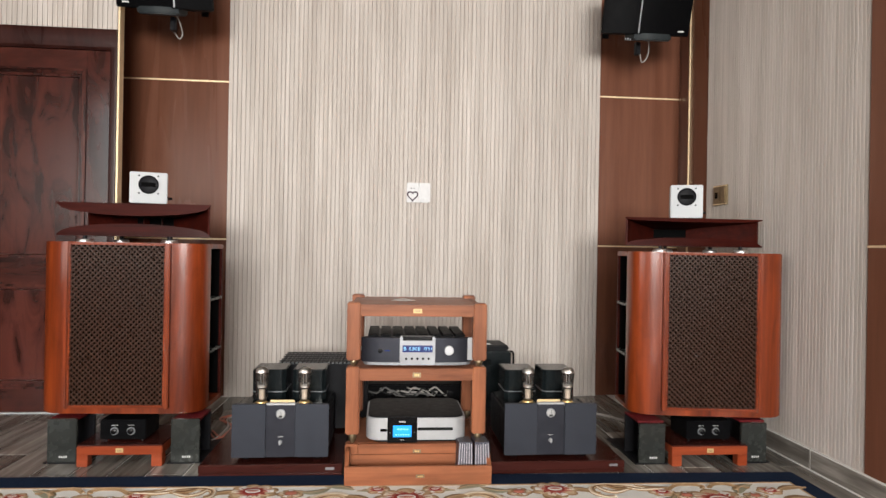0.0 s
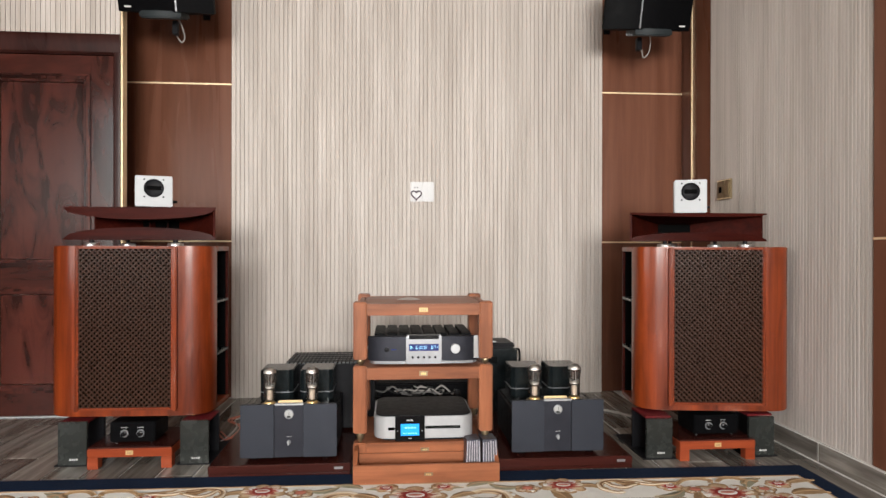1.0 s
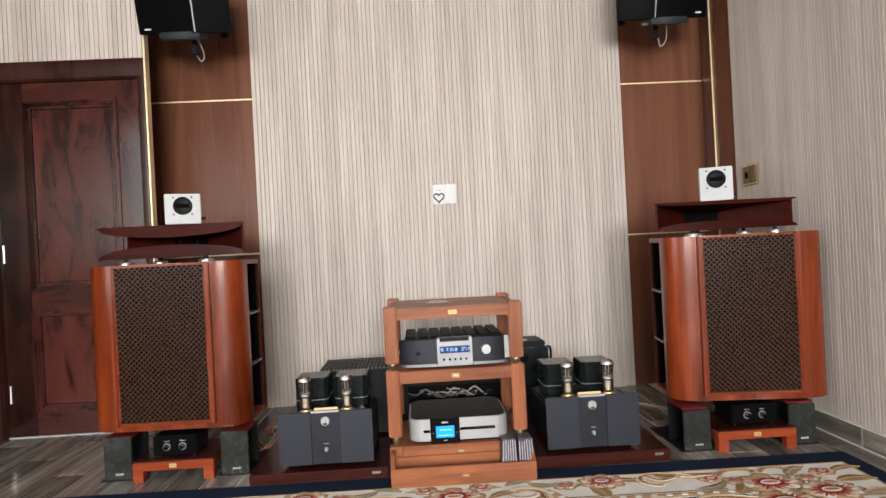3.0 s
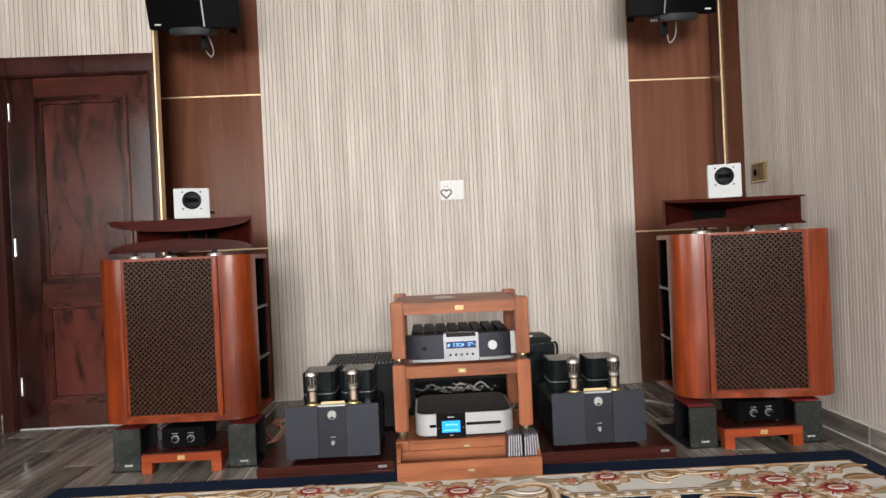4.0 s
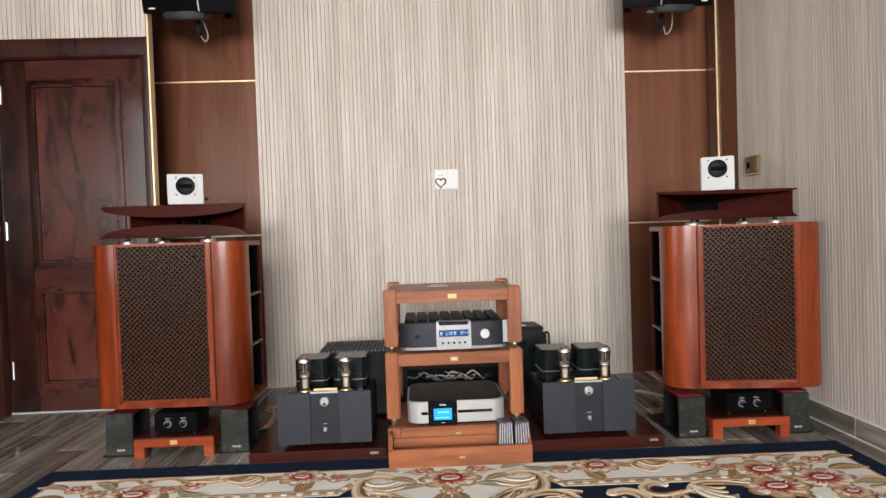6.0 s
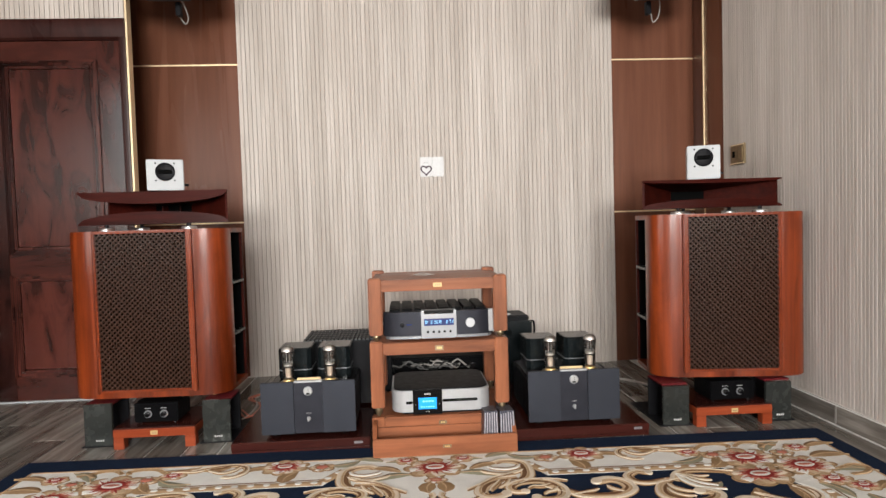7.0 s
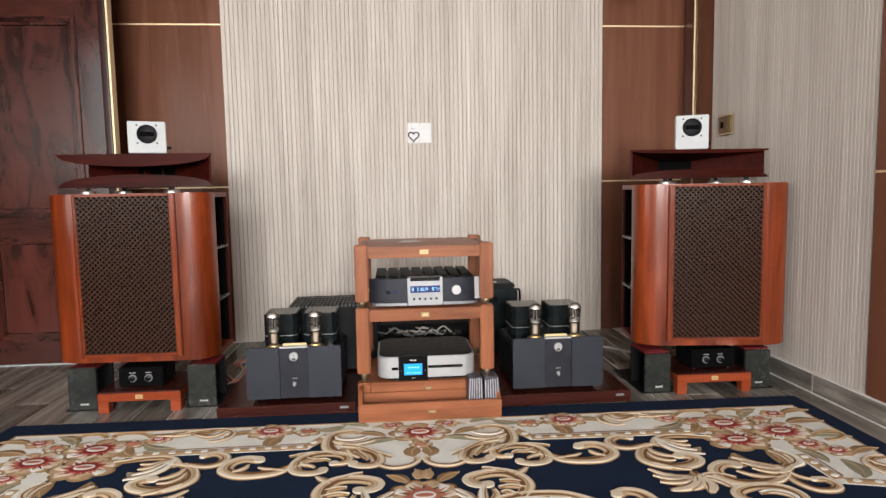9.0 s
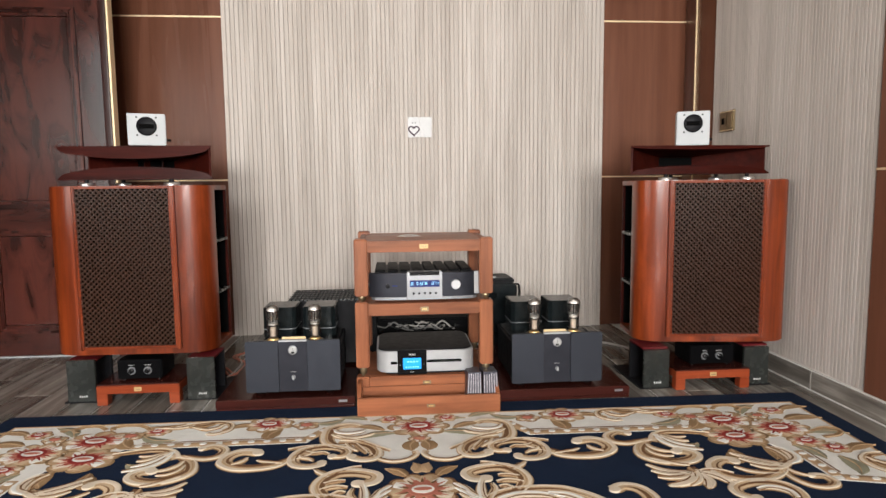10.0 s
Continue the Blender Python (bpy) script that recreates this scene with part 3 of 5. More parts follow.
def horn(at, label, lip=0.040, inset=0.07, H=0.068, low_lip=None, vanes=(-0.045, 0.045)):
    """A wide radial horn: two flaring lips, two side cheeks and upright vanes in a dark throat."""
    h = thing("mid_horn", at, label, "horn", "pair of wooden horns")
    W, D, nu, nv = 0.345, 0.27, 28, 10

    def grid(sign):
        swell = lip if sign > 0 or low_lip is None else low_lip
        bm = bmesh.new()
        top, low = [], []
        for j in range(nv + 1):
            v = j / nv
            r1, r2 = [], []
            for i in range(nu + 1):
                u = -1 + 2 * i / nu
                wv = W * (1 - 0.72 * v ** 1.2)
                y = D * v - 0.012 * (1 - u * u) * (1 - v)
                thick = 0.006 + swell * (1 - u * u) ** 0.5
                inner = (H - thick) * (1 - v) ** 0.8 + 0.022 * (1 - (1 - v) ** 0.8)
                r1.append(bm.verts.new((u * wv, y, sign * H)))
                r2.append(bm.verts.new((u * wv, y + 0.002, sign * inner)))
            top.append(r1)
            low.append(r2)
        for g in (top, low):
            for j in range(nv):
                for i in range(nu):
                    bm.faces.new((g[j][i], g[j][i + 1], g[j + 1][i + 1], g[j + 1][i]))
        for i in range(nu):
            bm.faces.new((top[0][i], top[0][i + 1], low[0][i + 1], low[0][i]))
            bm.faces.new((top[nv][i], top[nv][i + 1], low[nv][i + 1], low[nv][i]))
        for j in range(nv):
            bm.faces.new((top[j][0], top[j + 1][0], low[j + 1][0], low[j][0]))
            bm.faces.new((top[j][nu], top[j + 1][nu], low[j + 1][nu], low[j][nu]))
        bmesh.ops.recalc_face_normals(bm, faces=bm.faces)
        return bm

    part("upper_lip", grid(1), horn_wood, h, "polished dark red-brown flared lip")
    part("lower_lip", grid(-1), horn_wood, h, "polished dark red-brown flared lip")
    for sx in (-1, 1):
        pts = []
        for j in range(nv + 1):
            v0 = inset if sx < 0 else 0.07
            v = v0 + (1 - v0) * j / nv
            pts.append((sx * (W * (1 - 0.72 * v ** 1.2) - 0.008), D * v))
        back = [(x + sx * 0.009, y + 0.004) for x, y in pts[::-1]]
        part("cheek", prism(pts + back, -H + 0.0045, H - 0.0045), horn_wood, h)
    part("throat", span(-0.1, 0.1, D + 0.0, D + 0.06, -0.05, 0.05, 0.01), black_inside, h, "black throat")
    for x in vanes:
        part("vane", prism([(x - 0.003, 0.235), (x + 0.003, 0.235), (x * 0.7 + 0.004, D - 0.002), (x * 0.7 - 0.004, D - 0.002)], -0.045, 0.045), horn_wood, h)
    return h


def tweeter(at, turn, label, h, w):
    """A white cube with a round black slotted driver."""
    t = thing("tweeter", at, label, "tweeter", "pair of tweeters", turn)
    part("housing", box(w, 0.12, h, (0, 0.06, 0), 0.003), white_paint, t)
    zc = h - 0.057
    part("rim", lathe([(0.0425, 0.0), (0.0425, 0.003), (0.039, 0.006), (0.035, 0.004), (0.0, 0.003)], 40, "y", (0, -0.0005, zc)), black_satin, t, "round black driver rim")
    part("slot", span(-0.03, 0.03, -0.0078, -0.0035, zc - 0.007, zc + 0.007, 0.003), black_inside, t, "dark horizontal slot")
    part("slot_lip", join(span(-0.033, 0.033, -0.0088, -0.0035, zc + 0.0075, zc + 0.010, 0.001), span(-0.033, 0.033, -0.0088, -0.0035, zc - 0.010, zc - 0.0075, 0.001)), black_inside, t)
    for sx in (-1, 1):
        for sz in (-1, 1):
            part("screw", lathe([(0.0045, 0), (0.004, 0.002), (0, 0.0028)], 12, "y", (sx * 0.04, 0, zc + sz * 0.04)), steel_dark, t, "small dark screw")
    part("terminal", join(lathe([(0.006, 0), (0.006, 0.02)], 12, "x", (w / 2, 0.09, 0.03))), black_satin, t)
    return t


def stand_block(at, group, h=0.1835):
    """An open steel stand: two upright plates, a red top and a flat foot."""
    s = thing("speaker_stand", at, "dark grey steel speaker stand with a red top", "stand", group)
    part("front_plate", box(0.118, 0.016, h, (0, 0.008, 0.006), 0.002), steel_dark, s, "grey powder-coated front plate")
    part("rear_plate", box(0.118, 0.016, 0.173, (0, 0.172, 0.006), 0.002), black_satin, s)
    part("top_plate", box(0.118, 0.163, 0.0085, (0, 0.0982, 0.1795), 0.002), red_felt, s, "red lacquered top plate")
    part("foot_plate", box(0.150, 0.37, 0.0055, (0, 0.185, 0.0), 0.001), black_satin, s)
    bars_text("lettering", 0.036, 0.0085, 4, paper_white, s, (0.006, -0.0004, 0.026), "small white lettering bars")
    return s


def low_table(at, w, group):
    """A small lacquered table with slab legs and a brass badge."""
    s = thing("low_table", at, "small orange-red lacquered wooden table with brass badge", "table", group)
    part("apron", box(w, 0.30, 0.036, (0, 0.15, 0.050), 0.003), table_wood, s)
    # dark wood puts the cabinet's shade and dark reflection into the tabletop colour
    part("tabletop", box(w - 0.002, 0.296, 0.006, (0, 0.15, 0.0862), 0.002), plinth_wood, s, "tabletop coloured dark for shade under the loudspeaker")
    for sx in (-1, 1):
        for y in (0.022, 0.278):
            part("leg", box(0.044, 0.042, 0.050, (sx * (w / 2 - 0.0225), y, 0), 0.002), table_wood, s)
    part("badge", box(0.030, 0.002, 0.018, (0, -0.0008, 0.060), 0.0005), badge_brass, s, "small engraved brass badge")
    bars_text("engraving", 0.02, 0.008, 3, brass_old, s, (0, -0.0022, 0.065), "dark engraved strokes")
    return s


def filter_box(at, w, group):
    """A black box with two silver-ringed dials."""
    s = thing("crossover_box", at, "black crossover box with two ringed dials on a low table", "crossover", group)
    part("case", box(w, 0.16, 0.085, (0, 0.08, 0.006), 0.004), matt_black, s)
    for sx in (-1, 1):
        for y in (0.02, 0.14):
            part("foot", lathe([(0.008, 0), (0.008, 0.0065)], 12, "z", (sx * (w / 2 - 0.02), y, 0)), black_gloss, s)
        part("dial_ring", lathe([(0.0165, 0.0), (0.0165, 0.004), (0.0125, 0.004), (0.0125, 0.002), (0.0, 0.002)], 32, "y", (sx * 0.034, 0, 0.043)), silver, s, "silver dial ring")
        part("dial_knob", lathe([(0.0115, 0.0), (0.0115, 0.011), (0.009, 0.0125), (0, 0.0125)], 24, "y", (sx * 0.034, -0.002, 0.043)), black_gloss, s, "black dial knob")
        bars_text("dial_print", 0.028, 0.003, 5, paper_white, s, (sx * 0.034, -0.0004, 0.066), "fine white print")
    return s


LX, LY, RX, RY = -1.413, 2.36, 1.1975, 2.258
horn_speaker((LX, LY, 0.198), "floor-standing cherry loudspeaker with brown lattice grille beside the door", -1.5)
horn_speaker((RX, RY, 0.198), "floor-standing cherry loudspeaker with brown lattice grille near the corner", -7.0)
horn((-1.435, 2.575, 1.0445), "dark red wooden radial horn on chrome studs beside the door", 0.052, 0.42, 0.0765)
horn((1.217, 2.473, 1.0355), "dark red wooden radial horn on chrome studs near the corner", 0.012, 0.07, 0.068, 0.036, ())
tweeter((-1.36, 2.54, 1.1212), 18, "white cube tweeter with round black driver on the horn", 0.142, 0.158)
tweeter((1.163, 2.45, 1.1040), -22, "white cube tweeter with round black driver on the horn", 0.158, 0.146)
gl, gr = "stands under the loudspeaker by the door", "stands under the loudspeaker by the corner"
stand_block((-1.617, 2.328, 0), gl)
stand_block((-1.108, 2.313, 0), gl)
stand_block((0.915, 2.228, 0), gr, 0.173)
stand_block((1.386, 2.228, 0), gr, 0.173)
low_table((-1.364, 2.283, 0), 0.345, "low tables")
low_table((1.166, 2.198, 0), 0.345, "low tables")
filter_box((-1.372, 2.335, 0.0925), 0.188, "crossover boxes")
filter_box((1.190, 2.262, 0.0925), 0.205, "crossover boxes")


# ---- plinths and valve amplifiers ----
def plinth(x0, x1, label):
    p = thing("amplifier_plinth", ((x0 + x1) / 2, 2.137, 0), label, "plinth", "amplifier plinths")
    w = x1 - x0
    part("slab", box(w, 0.80, 0.036, (0, 0.40, 0.015), 0.004, 3), plinth_wood, p, "glossy oxblood wooden slab")
    part("base", box(w - 0.004, 0.796, 0.0148, (0, 0.40, 0.0), 0.001), plinth_wood, p)
    s = part("badge", box(0.036, 0.002, 0.010, (w / 2 - 0.05, -0.0008, 0.028), 0.001), silver, p, "small silver badge")
    return p


plinth(-1.003, -0.431, "low glossy oxblood wooden plinth under a valve amplifier")
plinth(0.178, 0.756, "low glossy oxblood wooden plinth under a valve amplifier")


def valve(parent, x, y, z):
    v = part("valve_base", lathe([(0.0215, z - 0.018), (0.0225, z - 0.016), (0.0225, z + 0.014), (0.0205, z + 0.018)], 28, "z", (x, y, 0)), gold, parent, "gold valve base")
    part("socket_ring", lathe([(0.036, z - 0.0195), (0.036, z + 0.006), (0.034, z + 0.009), (0.0235, z + 0.009)], 28, "z", (x, y, 0)), brass_old, v, "dull brass socket ring")
    prof = [(0.020, 0.016), (0.0235, 0.024), (0.0245, 0.035), (0.0250, 0.090), (0.0262, 0.110), (0.0285, 0.126), (0.0285, 0.138), (0.026, 0.149), (0.019, 0.157), (0.007, 0.161), (0.0, 0.161)]
    bm = lathe([(r, h + z) for r, h in prof], 28, "z", (x, y, 0))
    part("glass_bulb", bm, glass, v, "clear glass valve envelope")
    part("anode", lathe([(0.008, z + 0.024), (0.0125, z + 0.028), (0.0125, z + 0.062), (0.008, z + 0.066)], 12, "z", (x, y, 0)), tube_grey, v)
    part("getter_disc", lathe([(0.014, z + 0.074), (0.0195, z + 0.076), (0.0195, z + 0.081), (0.014, z + 0.083)], 20, "z", (x, y, 0)), tube_metal, v, "silver getter plate")
    part("getter_flash", lathe([(0.0265, z + 0.1385), (0.0245, z + 0.1475), (0.0175, z + 0.1552), (0.008, z + 0.1582), (0.0, z + 0.1590)], 24, "z", (x, y, 0)), tube_metal, v, "silvered top of the bulb")
    for dx in (-0.006, 0.006):
        part("support_rod", lathe([(0.0009, z + 0.083), (0.0009, z + 0.142)], 8, "z", (x + dx, y, 0)), chrome, v)
    return v


def valve_amp(at, w, label):
    a = thing("valve_amplifier", at, label, "amplifier", "valve amplifiers")
    h = 0.218
    z0 = 0.015
    for sx in (-1, 1):
        for y in (0.05, 0.36):
            part("foot", lathe([(0.018, 0), (0.02, 0.0045), (0.018, z0)], 20, "z", (sx * (w / 2 - 0.05), y, 0)), black_gloss, a)
    cw = 0.118
    for sx in (-1, 1):
        pw = (w - cw) / 2 - 0.001
        part("front_panel", box(pw, 0.018, h, (sx * (cw / 2 + 0.001 + pw / 2), 0.009, z0), 0.002), anthracite, a, "brushed anthracite front panel")
    c = part("centre_panel", box(cw, 0.014, h - 0.004, (0, 0.012, z0), 0.001), anthracite_dark, a, "darker centre panel with meter and switch")
    part("trim_bar", box(cw, 0.022, 0.007, (0, 0.011, z0 + h - 0.0035), 0.002), silver_pale, a, "pale silver trim bar")
    part("meter_bezel", lathe([(0.0195, 0.0), (0.0195, 0.004), (0.017, 0.005), (0.0165, 0.003), (0, 0.003)], 36, "y", (0, 0.005, z0 + 0.178)), silver, c, "silver meter bezel")
    part("meter_face", prism(arc(0, 0, 0.0162, 0.0162, 0, 360, 31)[:-1], 0, 0.0012), dial_glow, c, "round white meter face").matrix_local = pose(0, 0.0018, z0 + 0.178, 90)
    part("meter_mask", box(0.014, 0.001, 0.008, (0, 0.0, z0 + 0.164), 0), steel_dark, c)
    part("needle", box(0.0012, 0.0006, 0.014, (0.001, -0.0003, z0 + 0.175), 0), black_inside, c)
    part("toggle_plate", lathe([(0.0085, 0), (0.0085, 0.003), (0.006, 0.0035), (0.0, 0.0035)], 20, "y", (0, 0.0048, z0 + 0.062)), silver, c)
    part("toggle_lever", box(0.007, 0.016, 0.022, (0, -0.006, z0 + 0.052), 0.003), silver_pale, c, "bright toggle lever")
    bars_text("print", 0.022, 0.0028, 5, paper_white, c, (0, 0.0046, z0 + 0.083), "fine white print")
    part("chassis", box(w - 0.012, 0.385, h - 0.05, (0, 0.211, z0 + 0.006), 0.003), black_satin, a, "black steel chassis")
    top = z0 + h - 0.044
    part("deck", box(w - 0.03, 0.375, 0.006, (0, 0.211, top + 0.0005), 0.001), black_gloss, a, "glossy black top deck")
    for x in (-0.088, 0.088):
        valve(a, x, 0.062, top + 0.0265)
    part("gold_bar", box(0.100, 0.012, 0.045, (0, 0.046, top + 0.0065), 0.002), gold_satin, a, "gold name bar between the valves")
    for x in (-0.088, 0.088):
        o = [(x - 0.072, 0.228), (x - 0.056, 0.212), (x + 0.056, 0.212), (x + 0.072, 0.228), (x + 0.072, 0.375), (x - 0.072, 0.375)]
        b = part("transformer_cover", prism(o, top + 0.007, top + 0.146, 0.004), transformer_mat, a, "black transformer cover with chamfered corners")
        part("seam_band", prism([(q[0] * 1.0 + (0.0012 if q[0] > x else -0.0012), q[1] - 0.0014 if q[1] < 0.3 else q[1]) for q in o], top + 0.046, top + 0.050), silver, b, "thin bright seam band")
    for k in range(5):
        part("side_fin", box(0.006, 0.030, h - 0.06, (w / 2 - 0.004, 0.06 + k * 0.05, z0 + 0.02), 0.001), black_satin, a)
    return a


valve_amp((-0.688, 2.178, 0.0515), 0.392, "anthracite valve amplifier with glowing meter and two glass valves")
valve_amp((0.443, 2.172, 0.0515), 0.398, "anthracite valve amplifier with round meter and two glass valves")


# ---- equipment behind ----
fin_grey = plain("grey_heat_sink_alloy", (0.075, 0.078, 0.078), 0.4, 0.5, 0.15)
pw = thing("power_amplifier", (-0.562, 2.600, 0.0515), "black power amplifier with a ribbed heat-sink top", "amplifier")
part("case", box(0.43, 0.30, 0.31, (0, 0.15, 0.012), 0.004), black_satin, pw)
for sx in (-1, 1):
    for y in (0.04, 0.26):
        part("foot", lathe([(0.02, 0), (0.02, 0.0125)], 16, "z", (sx * 0.17, y, 0)), black_gloss, pw)
for k in range(5):
    part("cross_bar", box(0.42, 0.006, 0.0025, (0, 0.03 + k * 0.06, 0.3303), 0.0005, 1), black_satin, pw)
for k in range(22):
    part("cooling_fin", box(0.013, 0.296, 0.008, (-0.2 + k * 0.019, 0.15, 0.3222), 0.001, 1), fin_grey, pw)
bx = thing("mains_conditioner", (0.262, 2.85, 0.0515), "black metal mains box with a carrying strap", "power box")
part("case", prism([(-0.14, 0.0), (0.14, 0.0), (0.14, 0.24), (-0.14, 0.24)], 0.012, 0.345, 0.008), transformer_mat, bx)
part("lid", prism([(-0.13, 0.02), (0.13, 0.02), (0.12, 0.22), (-0.12, 0.22)], 0.3452, 0.372, 0.006), black_satin, bx)
for k in range(8):
    part("vent_slot", box(0.006, 0.002, 0.03, (-0.05 + k * 0.011, -0.0008, 0.27), 0), black_inside, bx)
part("strap", tube([(0.138, 0.05, 0.335), (0.160, 0.05, 0.33), (0.163, 0.05, 0.28), (0.155, 0.05, 0.24), (0.138, 0.05, 0.23)], 0.006, 8), black_gloss, bx)
part("latch", box(0.036, 0.016, 0.006, (0.02, 0.06, 0.3723), 0.002), silver_pale, bx, "bright latch")
for sx in (-1, 1):
    for y in (0.03, 0.21):
        part("foot", lathe([(0.014, 0), (0.014, 0.0125)], 12, "z", (sx * 0.11, y, 0)), black_gloss, bx)


# black box added behind the rack so that the bay reads dark
eq = thing("rack_backing_box", (-0.13, 2.74, 0), "low black box added behind the rack to keep its bay dark", "power box")
part("case", box(0.56, 0.22, 0.235, (0, 0.11, 0.01), 0.006), matt_black, eq)
for sx in (-1, 1):
    for y in (0.03, 0.19):
        part("foot", lathe([(0.016, 0), (0.016, 0.0105)], 12, "z", (sx * 0.22, y, 0)), black_gloss, eq)
for k in range(5):
    part("outlet", lathe([(0.02, 0), (0.02, 0.004), (0.014, 0.005), (0, 0.003)], 20, "y", (-0.2 + k * 0.1, 0, 0.19)), black_gloss, eq)


# ---- equipment rack ----
RKX = -0.134
rack = thing("equipment_rack", (RKX, 2.122, 0.010), "three-tier orange-brown timber equipment rack on brass cones", "rack")
HW = 0.287


def badge(parent, x, y, z, w=0.036, h=0.018, mat=badge_brass):
    b = part("badge", box(w, 0.002, h, (x, y, z), 0.0005), mat, parent, "small engraved brass badge")
    bars_text("engraving", w * 0.62, h * 0.45, 3, brass_old if mat is badge_brass else gold, parent, (x, y - 0.0014, z + h * 0.28), "engraved strokes")


def tier(z_leg0, z_leg1, beam0, beam1, name):
    """One tier: four corner legs, front and back rails, side rails and a board let in between them."""
    for sx in (-1, 1):
        for y in (0.0275, 0.392):
            lift = 0.006 if y > 0.2 else 0.0
            part("leg", box(0.056, 0.055, z_leg1 - z_leg0 + lift, (sx * (HW - 0.028), y, z_leg0), 0.005, 3), rack_wood_z, rack)
        part("side_rail", box(0.024, 0.308, beam1 - beam0, (sx * (HW - 0.028), 0.21, beam0), 0.003), rack_wood, rack)
    for y in (0.016, 0.404):
        part("rail", box(2 * HW - 0.1125, 0.026, beam1 - beam0, (0, y, beam0), 0.003), rack_wood, rack)
    part("shelf_board", box(2 * HW - 0.082, 0.36, 0.016, (0, 0.21, beam1 - 0.0165), 0.002), rack_wood, rack)


tier(0.465, 0.701, 0.645, 0.694, "top")
tier(0.163, 0.439, 0.382, 0.431, "middle")
for sx in (-1, 1):
    for y in (0.0275, 0.392):
        for z, top in ((0.439, 0.465), (0.124, 0.163)):
            part("brass_cone", lathe([(0.006, z), (0.013, z + 0.35 * (top - z)), (0.016, z + 0.7 * (top - z)), (0.014, top)], 20, "z", (sx * (HW - 0.028), y, 0)), brass_old, rack, "brass cone foot")
# base tier with the shallow tray in front
for sx in (-1, 1):
    for y in (0.0275, 0.392):
        part("leg", box(0.056, 0.055, 0.124, (sx * (HW - 0.028), y, 0.0), 0.005, 3), rack_wood_z, rack)
    part("side_rail", box(0.024, 0.308, 0.05, (sx * (HW - 0.028), 0.21, 0.073), 0.003), rack_wood, rack)
part("rail", box(2 * HW - 0.1125, 0.026, 0.05, (0, 0.016, 0.073), 0.003), rack_wood, rack)
part("rail", box(2 * HW - 0.1125, 0.026, 0.05, (0, 0.404, 0.073), 0.003), rack_wood, rack)
part("shelf_board", box(2 * HW - 0.082, 0.36, 0.016, (0, 0.21, 0.1065), 0.002), rack_wood, rack)
badge(rack, 0.0, 0.0022, 0.659)
badge(rack, 0.0, 0.0022, 0.396, 0.034, 0.020, brass_old)
badge(rack, 0.006, 0.0022, 0.087, 0.034, 0.014, brass_old)
tray = thing("storage_tray", (-0.126, 2.0, 0.010), "shallow orange-brown timber tray on the carpet edge", "tray")
part("front_board", box(0.576, 0.016, 0.074, (0, 0.008, 0.0), 0.003), rack_wood, tray)
for sx in (-1, 1):
    side = prism([(0.0165, 0), (0.117, 0), (0.117, 0.118), (0.075, 0.118), (0.05, 0.108), (0.035, 0.088), (0.0165, 0.076)], -0.008, 0.008)
    for v in side.verts:
        v.co = Vector((v.co.z + sx * 0.28, v.co.x, v.co.y))
    bmesh.ops.recalc_face_normals(side, faces=side.faces)
    part("side_board", side, rack_wood, tray)
part("floor_board", box(0.543, 0.1, 0.010, (0, 0.067, 0.001), 0.001), rack_wood, tray)
part("back_board", box(0.543, 0.008, 0.075, (0, 0.112, 0.0115), 0.001), rack_wood, tray)
badge(tray, 0.006, -0.0008, 0.03, 0.034, 0.013, brass_old)


# ---- preamplifier and disc player ----
pre = thing("preamplifier", (-0.131, 2.165, 0.4425), "black and silver preamplifier with blue display on the rack", "preamplifier")
part("chassis", box(0.43, 0.30, 0.104, (0, 0.19, 0.012), 0.003), black_satin, pre)
for k in range(8):
    part("top_fin", box(0.044, 0.29, 0.012, (-0.189 + k * 0.054, 0.19, 0.1162), 0.002), matt_black, pre)
for sx in (-1, 1):
    o = [(sx * 0.076, -0.012), (sx * 0.16, -0.010), (sx * 0.215, -0.001), (sx * 0.238, 0.018), (sx * 0.238, 0.034), (sx * 0.076, 0.034)]
    part("front_cheek", prism(o, 0.020, 0.121, 0.003), anthracite_dark, pre, "curved dark front cheek")
    o2 = [(sx * 0.076, -0.014), (sx * 0.16, -0.012), (sx * 0.212, -0.003), (sx * 0.23, 0.014), (sx * 0.20, 0.036), (sx * 0.076, 0.036)]
    part("lower_lip", prism(o2, 0.008, 0.0195, 0.003), silver, pre, "silver lower lip")
    for y in (0.05, 0.3):
        part("foot", lathe([(0.016, 0), (0.016, 0.0122)], 16, "z", (sx * 0.17, y, 0)), black_gloss, pre)
part("side_blade", prism([(0.214, -0.010), (0.238, -0.006), (0.246, 0.016), (0.2405, 0.0185), (0.233, 0.001), (0.216, -0.003)], 0.030, 0.1235), silver_pale, pre, "silver side blade")
pre.scale = (0.975, 1, 1)
ctr = part("centre_panel", box(0.151, 0.046, 0.118, (0, 0.009, 0.008), 0.003), silver, pre, "brushed silver centre panel")
part("window", box(0.13, 0.004, 0.018, (0, -0.0135, 0.109), 0.002), black_gloss, ctr)
part("display", box(0.128, 0.003, 0.029, (0, -0.0145, 0.062), 0.001), navy_screen, ctr, "deep blue display")
seg = {"0": "abcdef", "1": "bc", "2": "abged", "3": "abgcd", "7": "abc", "8": "abcdefg", "C": "adef", "-": "g"}


